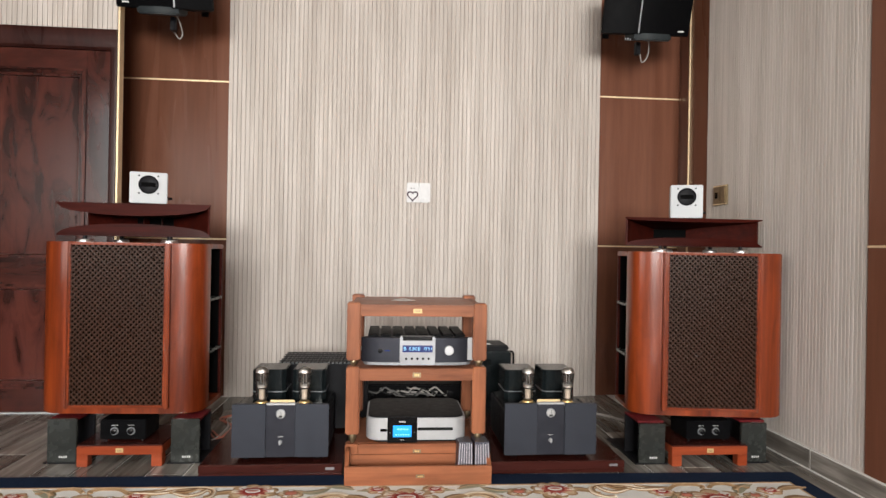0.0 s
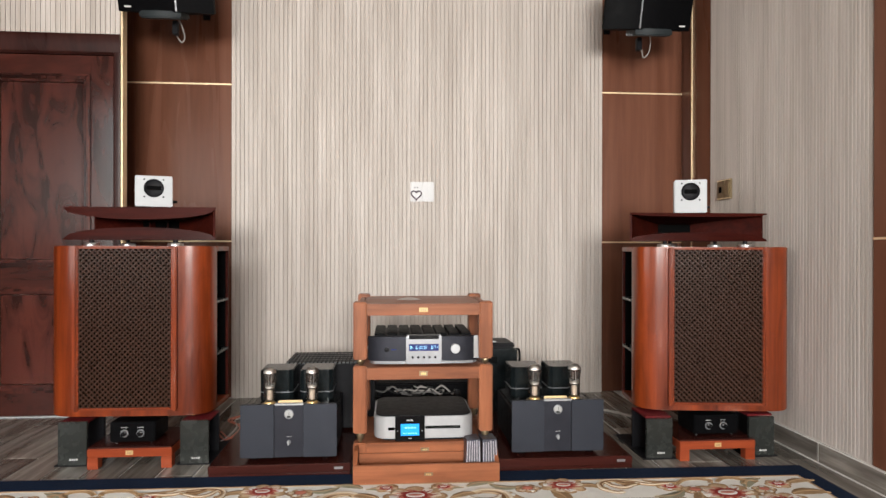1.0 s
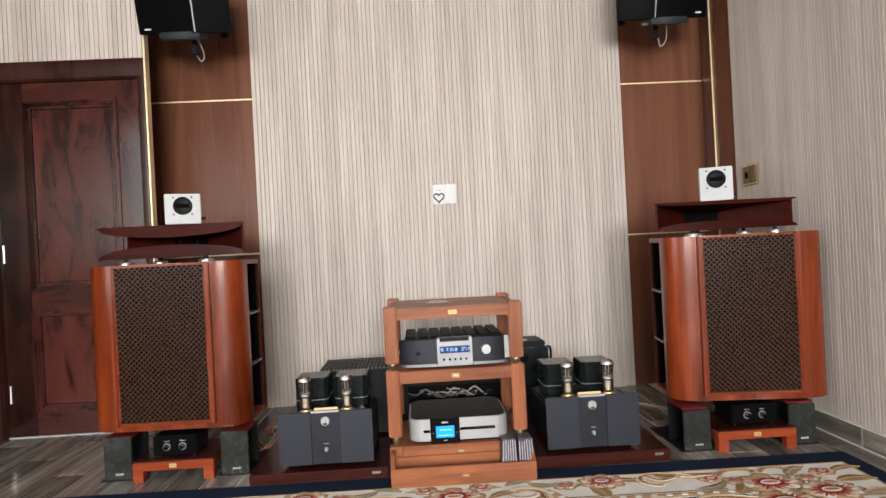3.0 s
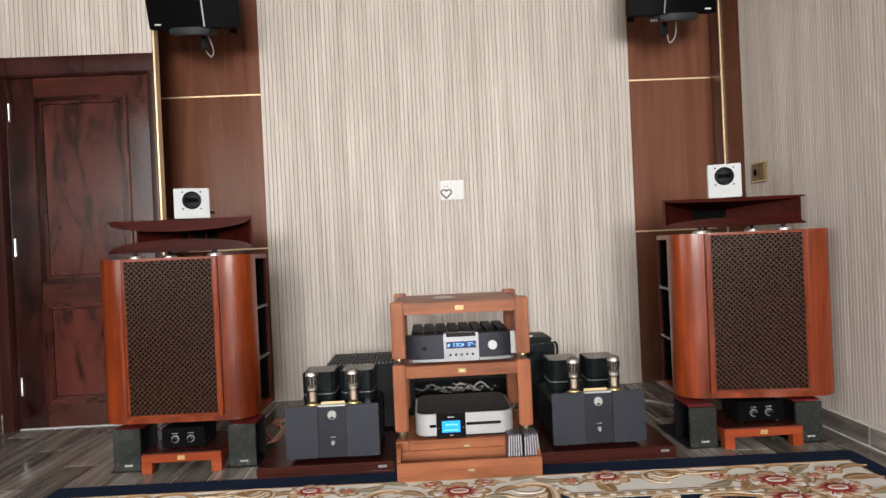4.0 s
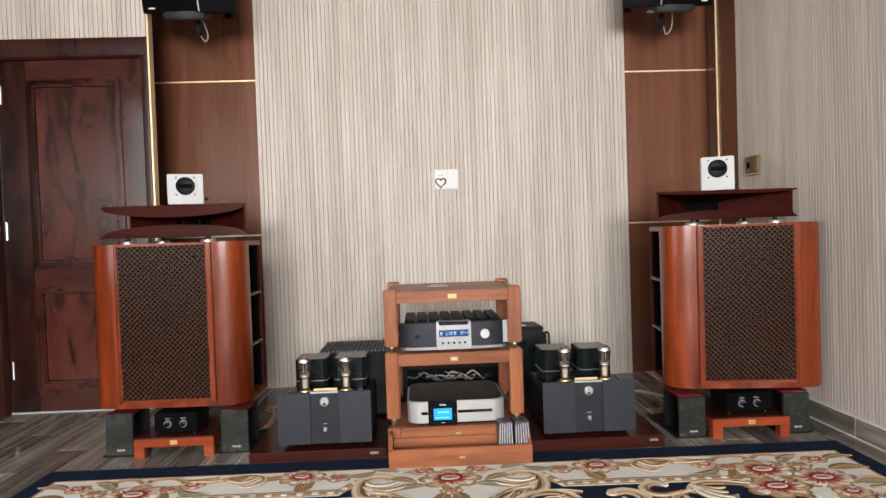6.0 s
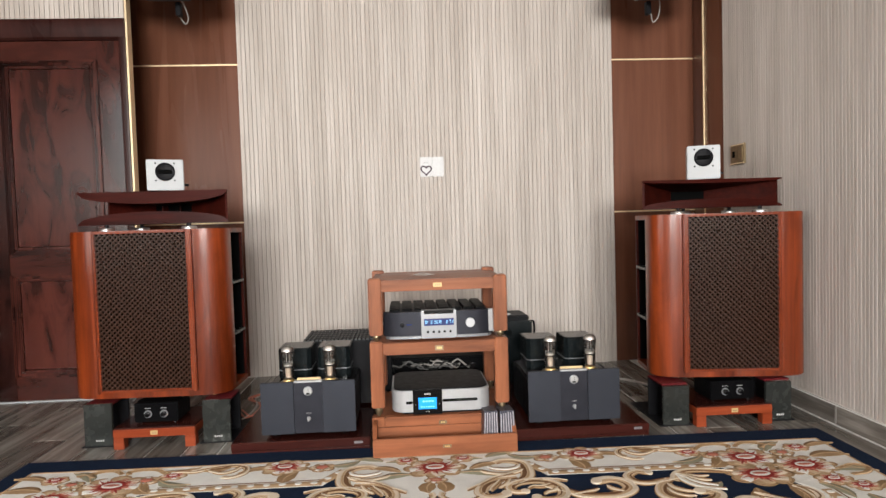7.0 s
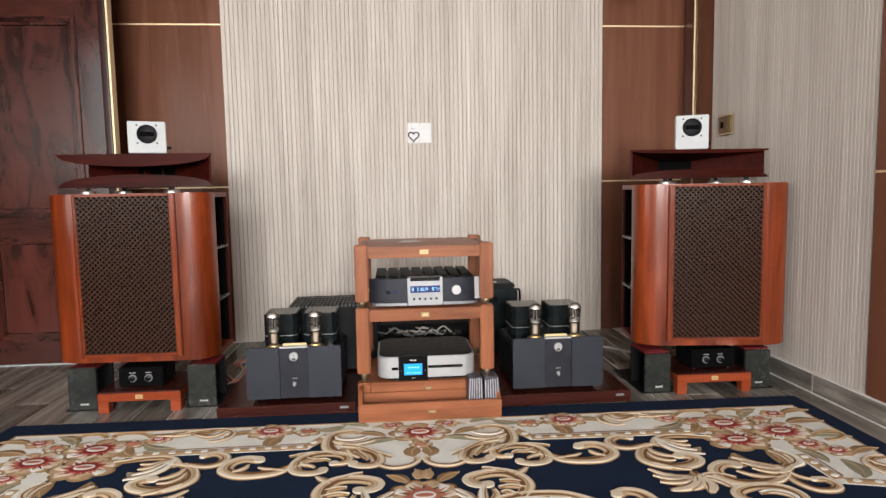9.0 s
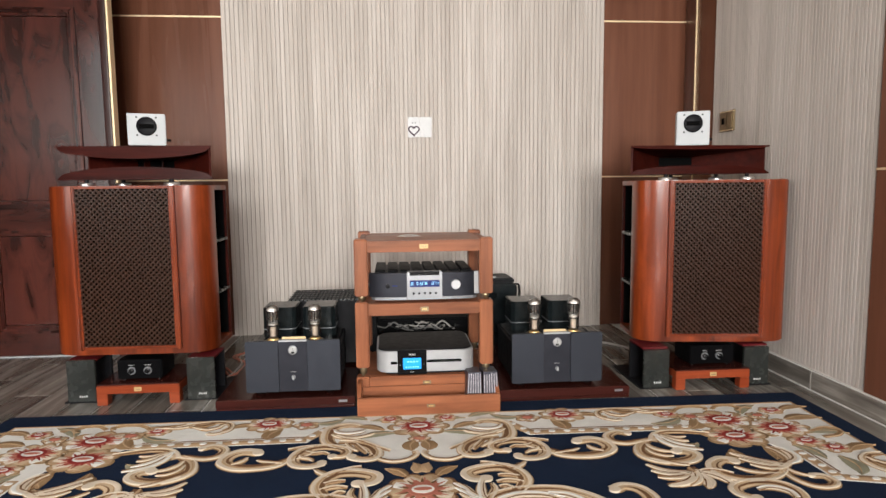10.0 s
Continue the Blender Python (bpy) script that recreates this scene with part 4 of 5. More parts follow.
def seven(ch, x, z, w, h):
    """One seven-segment character as small bars."""
    q = {"a": (0, h, w, 0), "g": (0, h / 2, w, 0), "d": (0, 0, w, 0), "f": (-w / 2, 0.75 * h, 0, h / 2), "b": (w / 2, 0.75 * h, 0, h / 2), "e": (-w / 2, 0.25 * h, 0, h / 2), "c": (w / 2, 0.25 * h, 0, h / 2)}
    return [box(max(sx * 0.9, 0.0014), 0.0006, max(sz * 0.8, 0.0014), (x + dx, -0.0163, z + dz - max(sz * 0.8, 0.0014) / 2), 0) for dx, dz, sx, sz in (q[k] for k in seg[ch])]


digits = []
for ch, x in (("8", -0.054), ("C", -0.030), ("3", -0.018), ("C", -0.006), ("8", 0.006), ("0", 0.034), ("7", 0.046), ("1", 0.056)):
    digits += seven(ch, x, 0.0715, 0.0068, 0.011)
part("readout", join(*digits), blue_pale, ctr, "pale blue lit characters", smooth=False)
for k in range(5):
    part("button", lathe([(0.0048, 0), (0.0048, 0.003), (0.0036, 0.004), (0, 0.004)], 16, "y", (-0.048 + k * 0.024, -0.0135, 0.036)), black_gloss, ctr, "small dark button")
part("volume_knob", lathe([(0.020, 0.0), (0.020, 0.013), (0.0185, 0.015), (0.0, 0.015)], 40, "y", (0.134, -0.011, 0.071)), silver_pale, pre, "round silver volume knob")
part("power_knob", lathe([(0.010, 0.0), (0.010, 0.003), (0.006, 0.004), (0, 0.004)], 20, "y", (-0.158, -0.010, 0.068)), black_satin, pre)
part("mark", box(0.022, 0.0008, 0.005, (-0.128, -0.0118, 0.066), 0), navy_screen, pre, "small blue mark")

cdp = thing("disc_player", (-0.131, 2.136, 0.1335), "silver disc player with black top and blue display", "disc player")


def rounded(w, y0, y1, r, n=8):
    return arc(w - r, y0 + r, r, r, -90, 0, n) + arc(w - r, y1 - r, r, r, 0, 90, n) + arc(-w + r, y1 - r, r, r, 90, 180, n) + arc(-w + r, y0 + r, r, r, 180, 270, n)


CW = 0.207
part("body", prism(rounded(CW, 0.0, 0.34, 0.055), 0.012, 0.102, 0.004), silver_pale, cdp, "satin silver wrap-round body")
part("top_plate", prism(rounded(CW - 0.008, 0.008, 0.332, 0.05), 0.1022, 0.107, 0.003), black_satin, cdp, "black top plate")
part("underside", prism(rounded(CW - 0.03, 0.02, 0.32, 0.04), 0.0, 0.0118), black_satin, cdp)
dsp = part("display_panel", box(0.122, 0.004, 0.105, (-0.058, -0.0018, 0.003), 0.001), black_gloss, cdp, "black display panel")
part("screen", box(0.076, 0.002, 0.048, (-0.058, -0.0042, 0.026), 0.001), blue_screen, dsp, "bright cyan-blue screen")
bars_text("screen_text", 0.05, 0.006, 4, blue_pale, dsp, (-0.056, -0.0054, 0.056), "pale screen characters")
bars_text("screen_line", 0.06, 0.004, 6, blue_pale, dsp, (-0.058, -0.0054, 0.034), "pale screen characters")
bars_text("lettering", 0.028, 0.007, 5, paper_white, dsp, (-0.058, -0.0040, 0.086), "white lettering bars")
bars_text("lettering", 0.016, 0.003, 4, paper_white, dsp, (-0.058, -0.0040, 0.013), "small white lettering bars")
for dx in (-0.05, 0.05):
    part("indicator", lathe([(0.002, 0), (0.002, 0.001)], 8, "y", (-0.058 + dx, -0.0038, 0.045)), silver, dsp)
part("disc_slot", box(0.146, 0.004, 0.012, (0.078, -0.0012, 0.052), 0.0018), black_inside, cdp, "long black disc slot")
part("slot_lip", box(0.12, 0.002, 0.003, (0.086, -0.0036, 0.0565), 0.0008), steel_dark, cdp)
part("side_slot", box(0.028, 0.004, 0.012, (-0.134, -0.0012, 0.048), 0.0018), black_inside, cdp)

# discs standing in the tray
disc_edge = plain("disc_case_edges", (0.045, 0.046, 0.062), 0.3, 0, 0.3, 300)
disc_label = plain("printed_paper_spine", (0.38, 0.36, 0.38), 0.5, 0, 0.45, 200)
rnd = random.Random(4)
for k in range(12):
    gap = 0.004 if k > 5 else 0.0
    cx = 0.0315 + 0.0111 * k + gap
    c = thing("disc_case", (cx, 2.035, 0.0215), "clear plastic disc case standing on edge in the tray", "disc case", "disc cases in the tray")
    tilt = 2.0 - k * 0.45 if k < 6 else 0.5 - (k - 6) * 0.3
    c.matrix_world = pose(cx, 2.030, 0.0235, -6, tilt * 2, 0)
    part("case", box(0.0092, 0.124, 0.141, (0, 0.062, 0.0), 0.0008, 1), disc_edge, c)
    part("spine_paper", box(0.0036, 0.0006, 0.132 - 0.01 * rnd.random(), (0.0, -0.0003, 0.006), 0), disc_label, c)
# small clear coil of wire on top of the rack
solid("wire_coil", tube([(-0.05, 0.0, 0.004), (-0.02, 0.02, 0.006), (0.03, 0.015, 0.005), (0.04, -0.01, 0.006), (0.0, -0.02, 0.005), (-0.04, -0.005, 0.007), (0.0, 0.012, 0.012), (0.05, 0.0, 0.004)], 0.0014, 6), cable_grey,
      "small pale coil of wire on the rack top", "wire", (-0.19, 2.27, 0.7045))

# ---- wall-hung loudspeakers ----
def tilted(bm, degrees, pivot):
    """Tip a mesh forwards about a level line through the pivot."""
    bmesh.ops.rotate(bm, cent=pivot, matrix=Matrix.Rotation(radians(degrees), 3, "X"), verts=bm.verts)
    return bm


def wall_speaker(at, label, flip, wide, short):
    """A black wedge cabinet tipped forwards, with a bright centre strip, a grey cradle and an arm to the wall."""
    s = thing("wall_loudspeaker", at, label, "loudspeaker", "wall-hung loudspeakers")
    o = [(0.0, -0.02), (short, 0.050), (short + 0.004, 0.07), (short - 0.05, 0.22), (-wide + 0.12, 0.22), (-wide - 0.004, 0.075), (-wide, 0.055)]
    o = o if flip > 0 else [(-x, y) for x, y in o][::-1]
    dx = -0.098 * flip
    tip, piv = 17, (0, 0, 0)
    s.scale = (0.934, 0.934, 0.934)
    reach = (PANEL - at[1]) / 0.934
    part("cabinet", tilted(prism(o, 0.0, 0.32, 0.004), tip, piv), matt_black, s, "black wedge cabinet")
    part("centre_strip", tilted(box(0.008, 0.006, 0.312, (0, -0.0205, 0.004), 0.002), tip, piv), silver, s, "bright upright strip")
    part("logo_plate", tilted(box(0.036, 0.012, 0.009, (-(wide - 0.06) * flip, 0.036, 0.022), 0.001), tip, piv), paper_white, s, "small pale logo plate")
    part("cradle", tilted(prism([(dx - 0.115, 0.0), (dx - 0.065, -0.028), (dx, -0.038), (dx + 0.065, -0.028), (dx + 0.115, 0.0), (dx + 0.115, 0.16), (dx - 0.115, 0.16)], -0.034, 0.006, 0.008), tip, piv), bracket_grey, s, "grey plastic cradle")
    a = part("arm", join(box(0.03, 0.04, 0.08, (-0.05 * flip, 0.12, -0.09), 0.004), box(0.026, reach - 0.16, 0.026, (0, (reach + 0.14) / 2, 0.185), 0.004)), black_satin, s, "black wall arm")
    part("wall_plate", box(0.045, 0.012, 0.08, (0, reach - 0.0065, 0.16), 0.003), black_satin, a)
    part("cable", tube([(x - 0.075 * flip, y, z) for x, y, z in ((0.035, 0.10, 0.02), (0.055, 0.13, -0.03), (0.06, 0.17, -0.085), (0.035, 0.19, -0.11), (0.01, 0.16, -0.07))], 0.004, 8), cable_grey, s, "pale looped cable")
    for k in range(4):
        part("cable_terminal", lathe([(0.003, -0.020), (0.004, -0.008)], 8, "z", (-0.05 + k * 0.016, 0.06, 0)), silver, s)
    return s


wall_speaker((-1.406, 2.995, 2.186), "black wedge loudspeaker on a wall arm above the veneer panel", 1, 0.345, 0.19)
wall_speaker((1.123, 2.995, 2.171), "black wedge loudspeaker on a wall arm above the veneer panel", -1, 0.345, 0.20)

# ---- wall plates ----
sk = thing("wall_socket", (-0.0755, BACK - 0.001, 1.2255), "white double wall plate with a heart-shaped hook", "socket")
for sx in (-1, 1):
    part("plate", box(0.0735, 0.010, 0.124, (sx * 0.0372, -0.005, 0), 0.003), white_plastic, sk)
part("rocker", box(0.052, 0.004, 0.09, (0.0372, -0.0115, 0.017), 0.002), white_plastic, sk)
for dx in (-0.009, 0.009):
    part("pin_hole", box(0.004, 0.001, 0.008, (-0.0372 + dx, -0.0104, 0.084), 0), black_inside, sk)
heart = [(0.016 * math.sin(a) ** 3 * 2.0, (0.013 * math.cos(a) - 0.005 * math.cos(2 * a) - 0.002 * math.cos(3 * a) - 0.001 * math.cos(4 * a)) * 2.0) for a in [2 * math.pi * k / 36 for k in range(37)]]
part("heart_hook", tube([(x - 0.0372, -0.0135, z + 0.042) for x, z in heart], 0.0042, 8, 2), heart_mat, sk, "dark plum heart-shaped hook")
sw = thing("switch_plate", (SIDE + 0.0005, 2.925, 1.207), "pair of aged brass switch plates on fluted wall", "switch")
for k, y in enumerate((-0.036, 0.036)):
    part("plate", box(0.012, 0.070, 0.113, (-0.006, y, 0), 0.003), brass_old, sw)
    for z in (0.003, 0.104):
        part("rim", box(0.004, 0.066, 0.006, (-0.0135, y, z), 0.001), brass, sw)
part("socket_mouth", box(0.003, 0.026, 0.034, (-0.0132, 0.036, 0.04), 0.001), black_inside, sw)
part("rocker", box(0.005, 0.044, 0.08, (-0.0138, -0.036, 0.016), 0.002), brass_old, sw)

# ---- loose cables ----
rc = random.Random(11)
for k in range(11):
    x0 = -0.33 + 0.04 * (k % 9)
    z0 = 0.205 + rc.uniform(-0.015, 0.02)
    pts = [(x0, 2.739, z0), (x0 + 0.01, 2.722, z0 + 0.004)]
    step = rc.choice((1, -1)) if 2 < k < 8 else (1 if k <= 2 else -1)
    for q in range(4):
        pts.append((pts[-1][0] + step * rc.uniform(0.02, 0.06), 2.70 + rc.uniform(-0.012, 0.018), 0.212 + rc.uniform(-0.018, 0.022)))
    pts.append((pts[-1][0] + step * 0.012, 2.739, 0.2 + rc.uniform(-0.02, 0.03)))
    solid("signal_cable", tube(pts, 0.0032 + 0.001 * (k % 2), 8), cable_black if k % 3 == 0 else cable_dim if k % 3 == 1 else cable_grey, "signal cable tangled in front of the added black box", "cable", group="cables behind the rack")
for k in range(3):
    o = 0.02 * k
    solid("speaker_cable", tube([(-1.16 + o, 2.78, 0.006), (-1.08 + o, 2.62 + o, 0.006), (-1.06 + o, 2.84, 0.006), (-1.10 - o, 3.0, 0.006), (-1.02, 3.08 + o, 0.006), (-0.9, 3.1, 0.006)], 0.0045, 8), cable_red if k else cable_grey,
          "speaker cable lying on the floor behind the plinth", "cable", group="speaker cables")
solid("speaker_cable", tube([(0.62, 3.03, 0.006), (0.8, 3.10, 0.006), (0.95, 3.05, 0.006), (1.05, 2.9, 0.006), (1.1, 2.72, 0.006)], 0.007, 8), cable_grey, "pale speaker cable lying on the floor", "cable", group="speaker cables")

# ---- carpet ----
navy = pile("navy_pile", (0.0065, 0.0135, 0.032))
cream = pile("cream_pile", (0.62, 0.615, 0.575), 0.12)
sand = pile("sand_pile", (0.46, 0.345, 0.22), 0.16)
beige = pile("beige_pile", (0.37, 0.25, 0.145), 0.2)
ivory = pile("ivory_pile", (0.57, 0.49, 0.38), 0.15)
tan = pile("tan_pile", (0.145, 0.075, 0.036), 0.22)
olive = pile("olive_pile", (0.205, 0.195, 0.135), 0.18)
khaki = pile("khaki_pile", (0.245, 0.155, 0.08), 0.18)
red = pile("red_pile", (0.215, 0.026, 0.021), 0.25)
rose = pile("rose_pile", (0.36, 0.13, 0.09), 0.18)
RUG_W, RUG_L, RB = 1.645, 2.60, 0.085
rug = thing("carpet", (-0.172, 2.092, 0.0), "navy carpet with cream border, red flowers and tan scrolls", "carpet", turn=-1.1)
part("pile_ground", box(2 * RUG_W, RUG_L + 0.035, 0.0085, (0, -RUG_L / 2 + 0.0175, 0), 0.003, 2), navy, rug, "navy blue cut pile")


def slab(name, pts, z0, z1, material, parent, label=""):
    return part(name, prism(pts, z0, z1), material, parent, label, smooth=False)


def mirror(pts):
    return [(-x, y) for x, y in pts][::-1]


Z1, Z2, Z3, Z4 = 0.0095, 0.0108, 0.0122, 0.0136
W0 = RUG_W - RB
# cream border field: a frame with a lobe reaching into the middle and stepped corners
W2 = 1.42
half = [(0, -RB), (W0, -RB), (W0, -(RUG_L - RB)), (0, -(RUG_L - RB)), (0, -(RUG_L - RB - 0.22)), (W2, -(RUG_L - RB - 0.22)), (W2, -0.80), (1.275, -0.76), (1.265, -0.55), (1.23, -0.49), (1.13, -0.42), (1.04, -0.335), (0.405, -0.328), (0.335, -0.2), (0.332, -0.30), (0.29, -0.36),
        (0.19, -0.42), (0.15, -0.475), (0.095, -0.507), (0.04, -0.495), (0.0, -0.452)]
slab("border_field", half, 0.0084, Z1, cream, rug, "cream border pile")
slab("border_field", mirror(half), 0.0084, Z1, cream, rug, "cream border pile")


def ribbon(path, widths, z, rise=0.0012, steps=7):
    """A tapering carved band along a curve in the carpet's plane."""
    pts = smooth_path([(x, y, 0) for x, y in path], steps)
    n = len(pts)
    bm = bmesh.new()
    rows = []
    for i, p in enumerate(pts):
        d = pts[min(i + 1, n - 1)] - pts[max(i - 1, 0)]
        d = Vector((d.x, d.y, 0)).normalized()
        s = Vector((-d.y, d.x, 0))
        f = i / (n - 1) * (len(widths) - 1)
        k = min(int(f), len(widths) - 2)
        w = (widths[k] * (1 - f + k) + widths[k + 1] * (f - k)) / 2
        rows.append([bm.verts.new(p + s * a * w + Vector((0, 0, zz))) for a, zz in ((1, z - 0.0022), (0.8, z), (0, z + rise), (-0.8, z), (-1, z - 0.0022))])
    for a, b in zip(rows, rows[1:]):
        for k in range(4):
            bm.faces.new((a[k], a[k + 1], b[k + 1], b[k]))
    bm.faces.new(rows[0])
    bm.faces.new(rows[-1][::-1])
    bmesh.ops.recalc_face_normals(bm, faces=bm.faces)
    return bm


def both(fn):
    """Lay a motif and its mirror image."""
    for m in (1, -1):
        fn(lambda pts: [(x * m, y) for x, y in pts], m)


def beside(p, off):
    """The same curve moved sideways by off."""
    c = smooth_path([(x, y, 0) for x, y in p], 3)
    out = []
    for i, q in enumerate(c):
        d = (c[min(i + 1, len(c) - 1)] - c[max(i - 1, 0)]).normalized()
        out.append((q.x - d.y * off, q.y + d.x * off))
    return out


def turning(p):
    return sum((b[0] - a[0]) * (c[1] - b[1]) - (b[1] - a[1]) * (c[0] - b[0]) for a, b, c in zip(p, p[1:], p[2:]))


stack = itertools.count()


def scroll(path, w, hook=True, prof=(0.3, 0.75, 1.0, 1.1, 1.05, 0.95, 0.85, 0.8), start_hook=False, rim=ivory, core=sand):
    """A scroll: khaki outline, sandy body, a broad pale rim outside the bend, a tan shade inside it, and a pale curled end."""
    w = w * 0.9

    def lay(f, m):
        p = f(path)
        lift = 0.00012 * (next(stack) % 8)
        side = -1 if turning(p) > 0 else 1
        s = part("scroll", ribbon(p, [w * k + 0.006 for k in prof], Z2 + lift), khaki, rug, "khaki outlined scroll")
        part("scroll_body", ribbon(p, [w * k for k in prof], Z3 + lift, 0.0008), core, s)
        part("scroll_light", ribbon(beside(p, side * w * 0.31), [w * k * g for k, g in zip(prof, (0.1, 0.2, 0.28, 0.3, 0.34, 0.42, 0.55, 0.7))], Z4 + lift, 0.001, 3), rim, s, "pale rim of the scroll")
        part("scroll_shade", ribbon(beside(p, -side * w * 0.22), [w * k * g for k, g in zip(prof, (0.05, 0.3, 0.38, 0.36, 0.26, 0.14, 0.03, 0.01))], Z4 - 0.0003 + lift, 0.0006, 3), tan if core is sand else khaki, s)
        part("scroll_vein", ribbon(beside(p, side * w * 0.06)[1:-4], [w * g for g in (0.02, 0.1, 0.14, 0.12, 0.06, 0.01)], Z4 + lift, 0.0005, 3), beige, s)
        for e, on in ((p[-1], hook), (p[0], start_hook)):
            if on:
                part("curl", prism([(e[0] + w * 0.40 * math.cos(a), e[1] + w * 0.37 * math.sin(a)) for a in [2 * math.pi * k / 14 for k in range(14)]], 0.0084, Z4 + 0.0008 + lift), rim, s, "pale curl end")
    both(lay)


def frond(path, w, core=sand, rim=ivory, blunt=0.08):
    """One acanthus leaf blade: swelling, then tapering to a point, with a pale edge and a dark vein."""
    prof = (0.45, 0.9, 1.0, 0.75, blunt)
    w = w * 0.88

    def lay(f, m):
        p = f(path)
        lift = 0.00012 * (next(stack) % 10)
        side = -1 if turning(p) > 0 else 1
        s = part("frond", ribbon(p, [w * k + 0.005 for k in prof], Z2 + 0.0006 + lift), khaki, rug, "tapering acanthus frond")
        part("frond_body", ribbon(p, [w * k for k in prof], Z3 + 0.0006 + lift, 0.0008), core, s)
        part("frond_light", ribbon(beside(p, side * w * 0.22), [w * k * 0.34 for k in prof], Z4 + 0.0006 + lift, 0.0008, 3), rim, s)
        part("frond_vein", ribbon(beside(p, -side * w * 0.2), [w * k * 0.16 for k in prof], Z4 + 0.0004 + lift, 0.0005, 3), tan, s)
    both(lay)


def leaf(x, y, ang, length, w, material, bend=0.15):
    def lay(f, m):
        a = radians(ang)
        d = (math.cos(a), math.sin(a))
        s = (-d[1], d[0])
        pts = [(x + d[0] * length * t + s[0] * bend * length * math.sin(math.pi * t), y + d[1] * length * t + s[1] * bend * length * math.sin(math.pi * t)) for t in (0, 0.25, 0.5, 0.75, 1)]
        l = part("leaf", ribbon(f(pts), [0.25 * w, 0.85 * w, w, 0.75 * w, 0.03 * w], Z2), material, rug)
        part("vein", ribbon(f(pts), [0.08 * w, 0.12 * w, 0.1 * w, 0.08 * w, 0.02 * w], Z3, 0.001), beige, l)
    both(lay)


def flower(x, y, r, petals=9, outer=red, inner=rose, heart=cream, twice=True, squash=0.8):
    """An open bloom: scalloped pale rim, tapering red petals and a pale oval heart."""
    r = r * 0.9

    def lay(f, m):
        if m < 0 and not twice:
            return

        def bloom(rad, depth, z, turn, n=petals):
            rim = []
            for k in range(n * 8):
                a = 2 * math.pi * k / (n * 8)
                q = rad * (1 - depth + depth * abs(math.cos(a * n / 2 + turn)) ** 0.7)
                rim.append((x + q * math.cos(a), y + squash * q * math.sin(a)))
            pts = f(rim)
            return prism(pts if m > 0 else pts[::-1], 0.0084, z)

        fl = part("flower", bloom(r * 1.08, 0.2, Z2, 0.0), khaki if outer is red else tan, rug, "open flower with red and cream petals", smooth=False)
        part("petal_light", bloom(r * 0.99, 0.22, Z2 + 0.0007, 0.0), beige, fl, smooth=False)
        for k in range(petals):
            a = 2 * math.pi * k / petals
            p = [(x + r * t * math.cos(a + 0.2 * t), y + squash * r * t * math.sin(a + 0.2 * t)) for t in (0.2, 0.45, 0.86)]
            part("petal_rim", ribbon(f(p), [r * 0.34, r * 0.52, r * 0.36], Z2 + 0.0012, 0.0008, 4), (ivory, cream, sand)[k % 3], fl)
            for j, turn in enumerate((-0.2, 0.0, 0.2)):
                q = a + turn * 5.5 / petals
                far = (0.62, 0.78, 0.56)[(j + k) % 3]
                p = [(x + r * t * math.cos(q + 0.15 * t), y + squash * r * t * math.sin(q + 0.15 * t)) for t in (0.2, 0.45, far)]
                part("petal", ribbon(f(p), [r * 0.17, r * 0.15, r * 0.02], Z3 + 0.0003 + 0.0001 * j, 0.0006, 3), (outer if (j + k) % 2 or r < 0.06 else rose) if outer is red else inner, fl)
            b = a + math.pi / petals
            p = [(x + r * t * math.cos(b), y + squash * r * t * math.sin(b)) for t in (0.3, 0.5, 0.72)]
            part("petal_shade", ribbon(f(p), [r * 0.1, r * 0.12, r * 0.02], Z3 + 0.0006, 0.0006, 3), rose if outer is red else tan, fl)
        for k, (rr, wide, mt) in enumerate(((0.42, 1.0, outer if outer is red else rose), (0.24, 1.3, heart), (0.13, 1.9, rose))):
            c = [(x + r * rr * wide * math.cos(t), y + squash * r * rr * math.sin(t) * (0.8 if k == 2 else 1)) for t in [2 * math.pi * j / 16 for j in range(16)]]
            c = f(c)
            part("flower_heart", prism(c if m > 0 else c[::-1], 0.0084, Z4 + 0.0008 + 0.0008 * k), mt, fl, smooth=False)
    both(lay)


# beaded band along the inside of the border
def bead_band(a, b, n):
    def lay(f, m):
        s = part("bead_band", ribbon(f([a, ((a[0] + b[0]) / 2, (a[1] + b[1]) / 2), b]), [0.042, 0.042], Z2, 0.0004), beige, rug, "beige beaded band")
        for k in range(n):
            t = (k + 0.5) / n
            x, y = a[0] + (b[0] - a[0]) * t, a[1] + (b[1] - a[1]) * t
            o = f([(x + 0.013 * math.cos(q), y + 0.010 * math.sin(q)) for q in [2 * math.pi * j / 10 for j in range(10)]])
            part("bead", prism(o if m > 0 else o[::-1], 0.0084, Z3 + 0.0006), cream, s)
    both(lay)


bead_band((0.41, -0.306), (1.03, -0.312), 11)
bead_band((0.345, -0.20), (0.41, -0.295), 2)
bead_band((1.29, -0.55), (1.298, -0.735), 4)
bead_band((1.31, -0.745), (1.43, -0.775), 2)
bead_band((W2 + 0.022, -0.80), (W2 + 0.022, -2.28), 24)


def line(a, b, w, material, z):
    both(lambda f, m: part("border_line", ribbon(f([a, ((a[0] + b[0]) / 2, (a[1] + b[1]) / 2), b]), [w, w], z, 0.0002), material, rug))


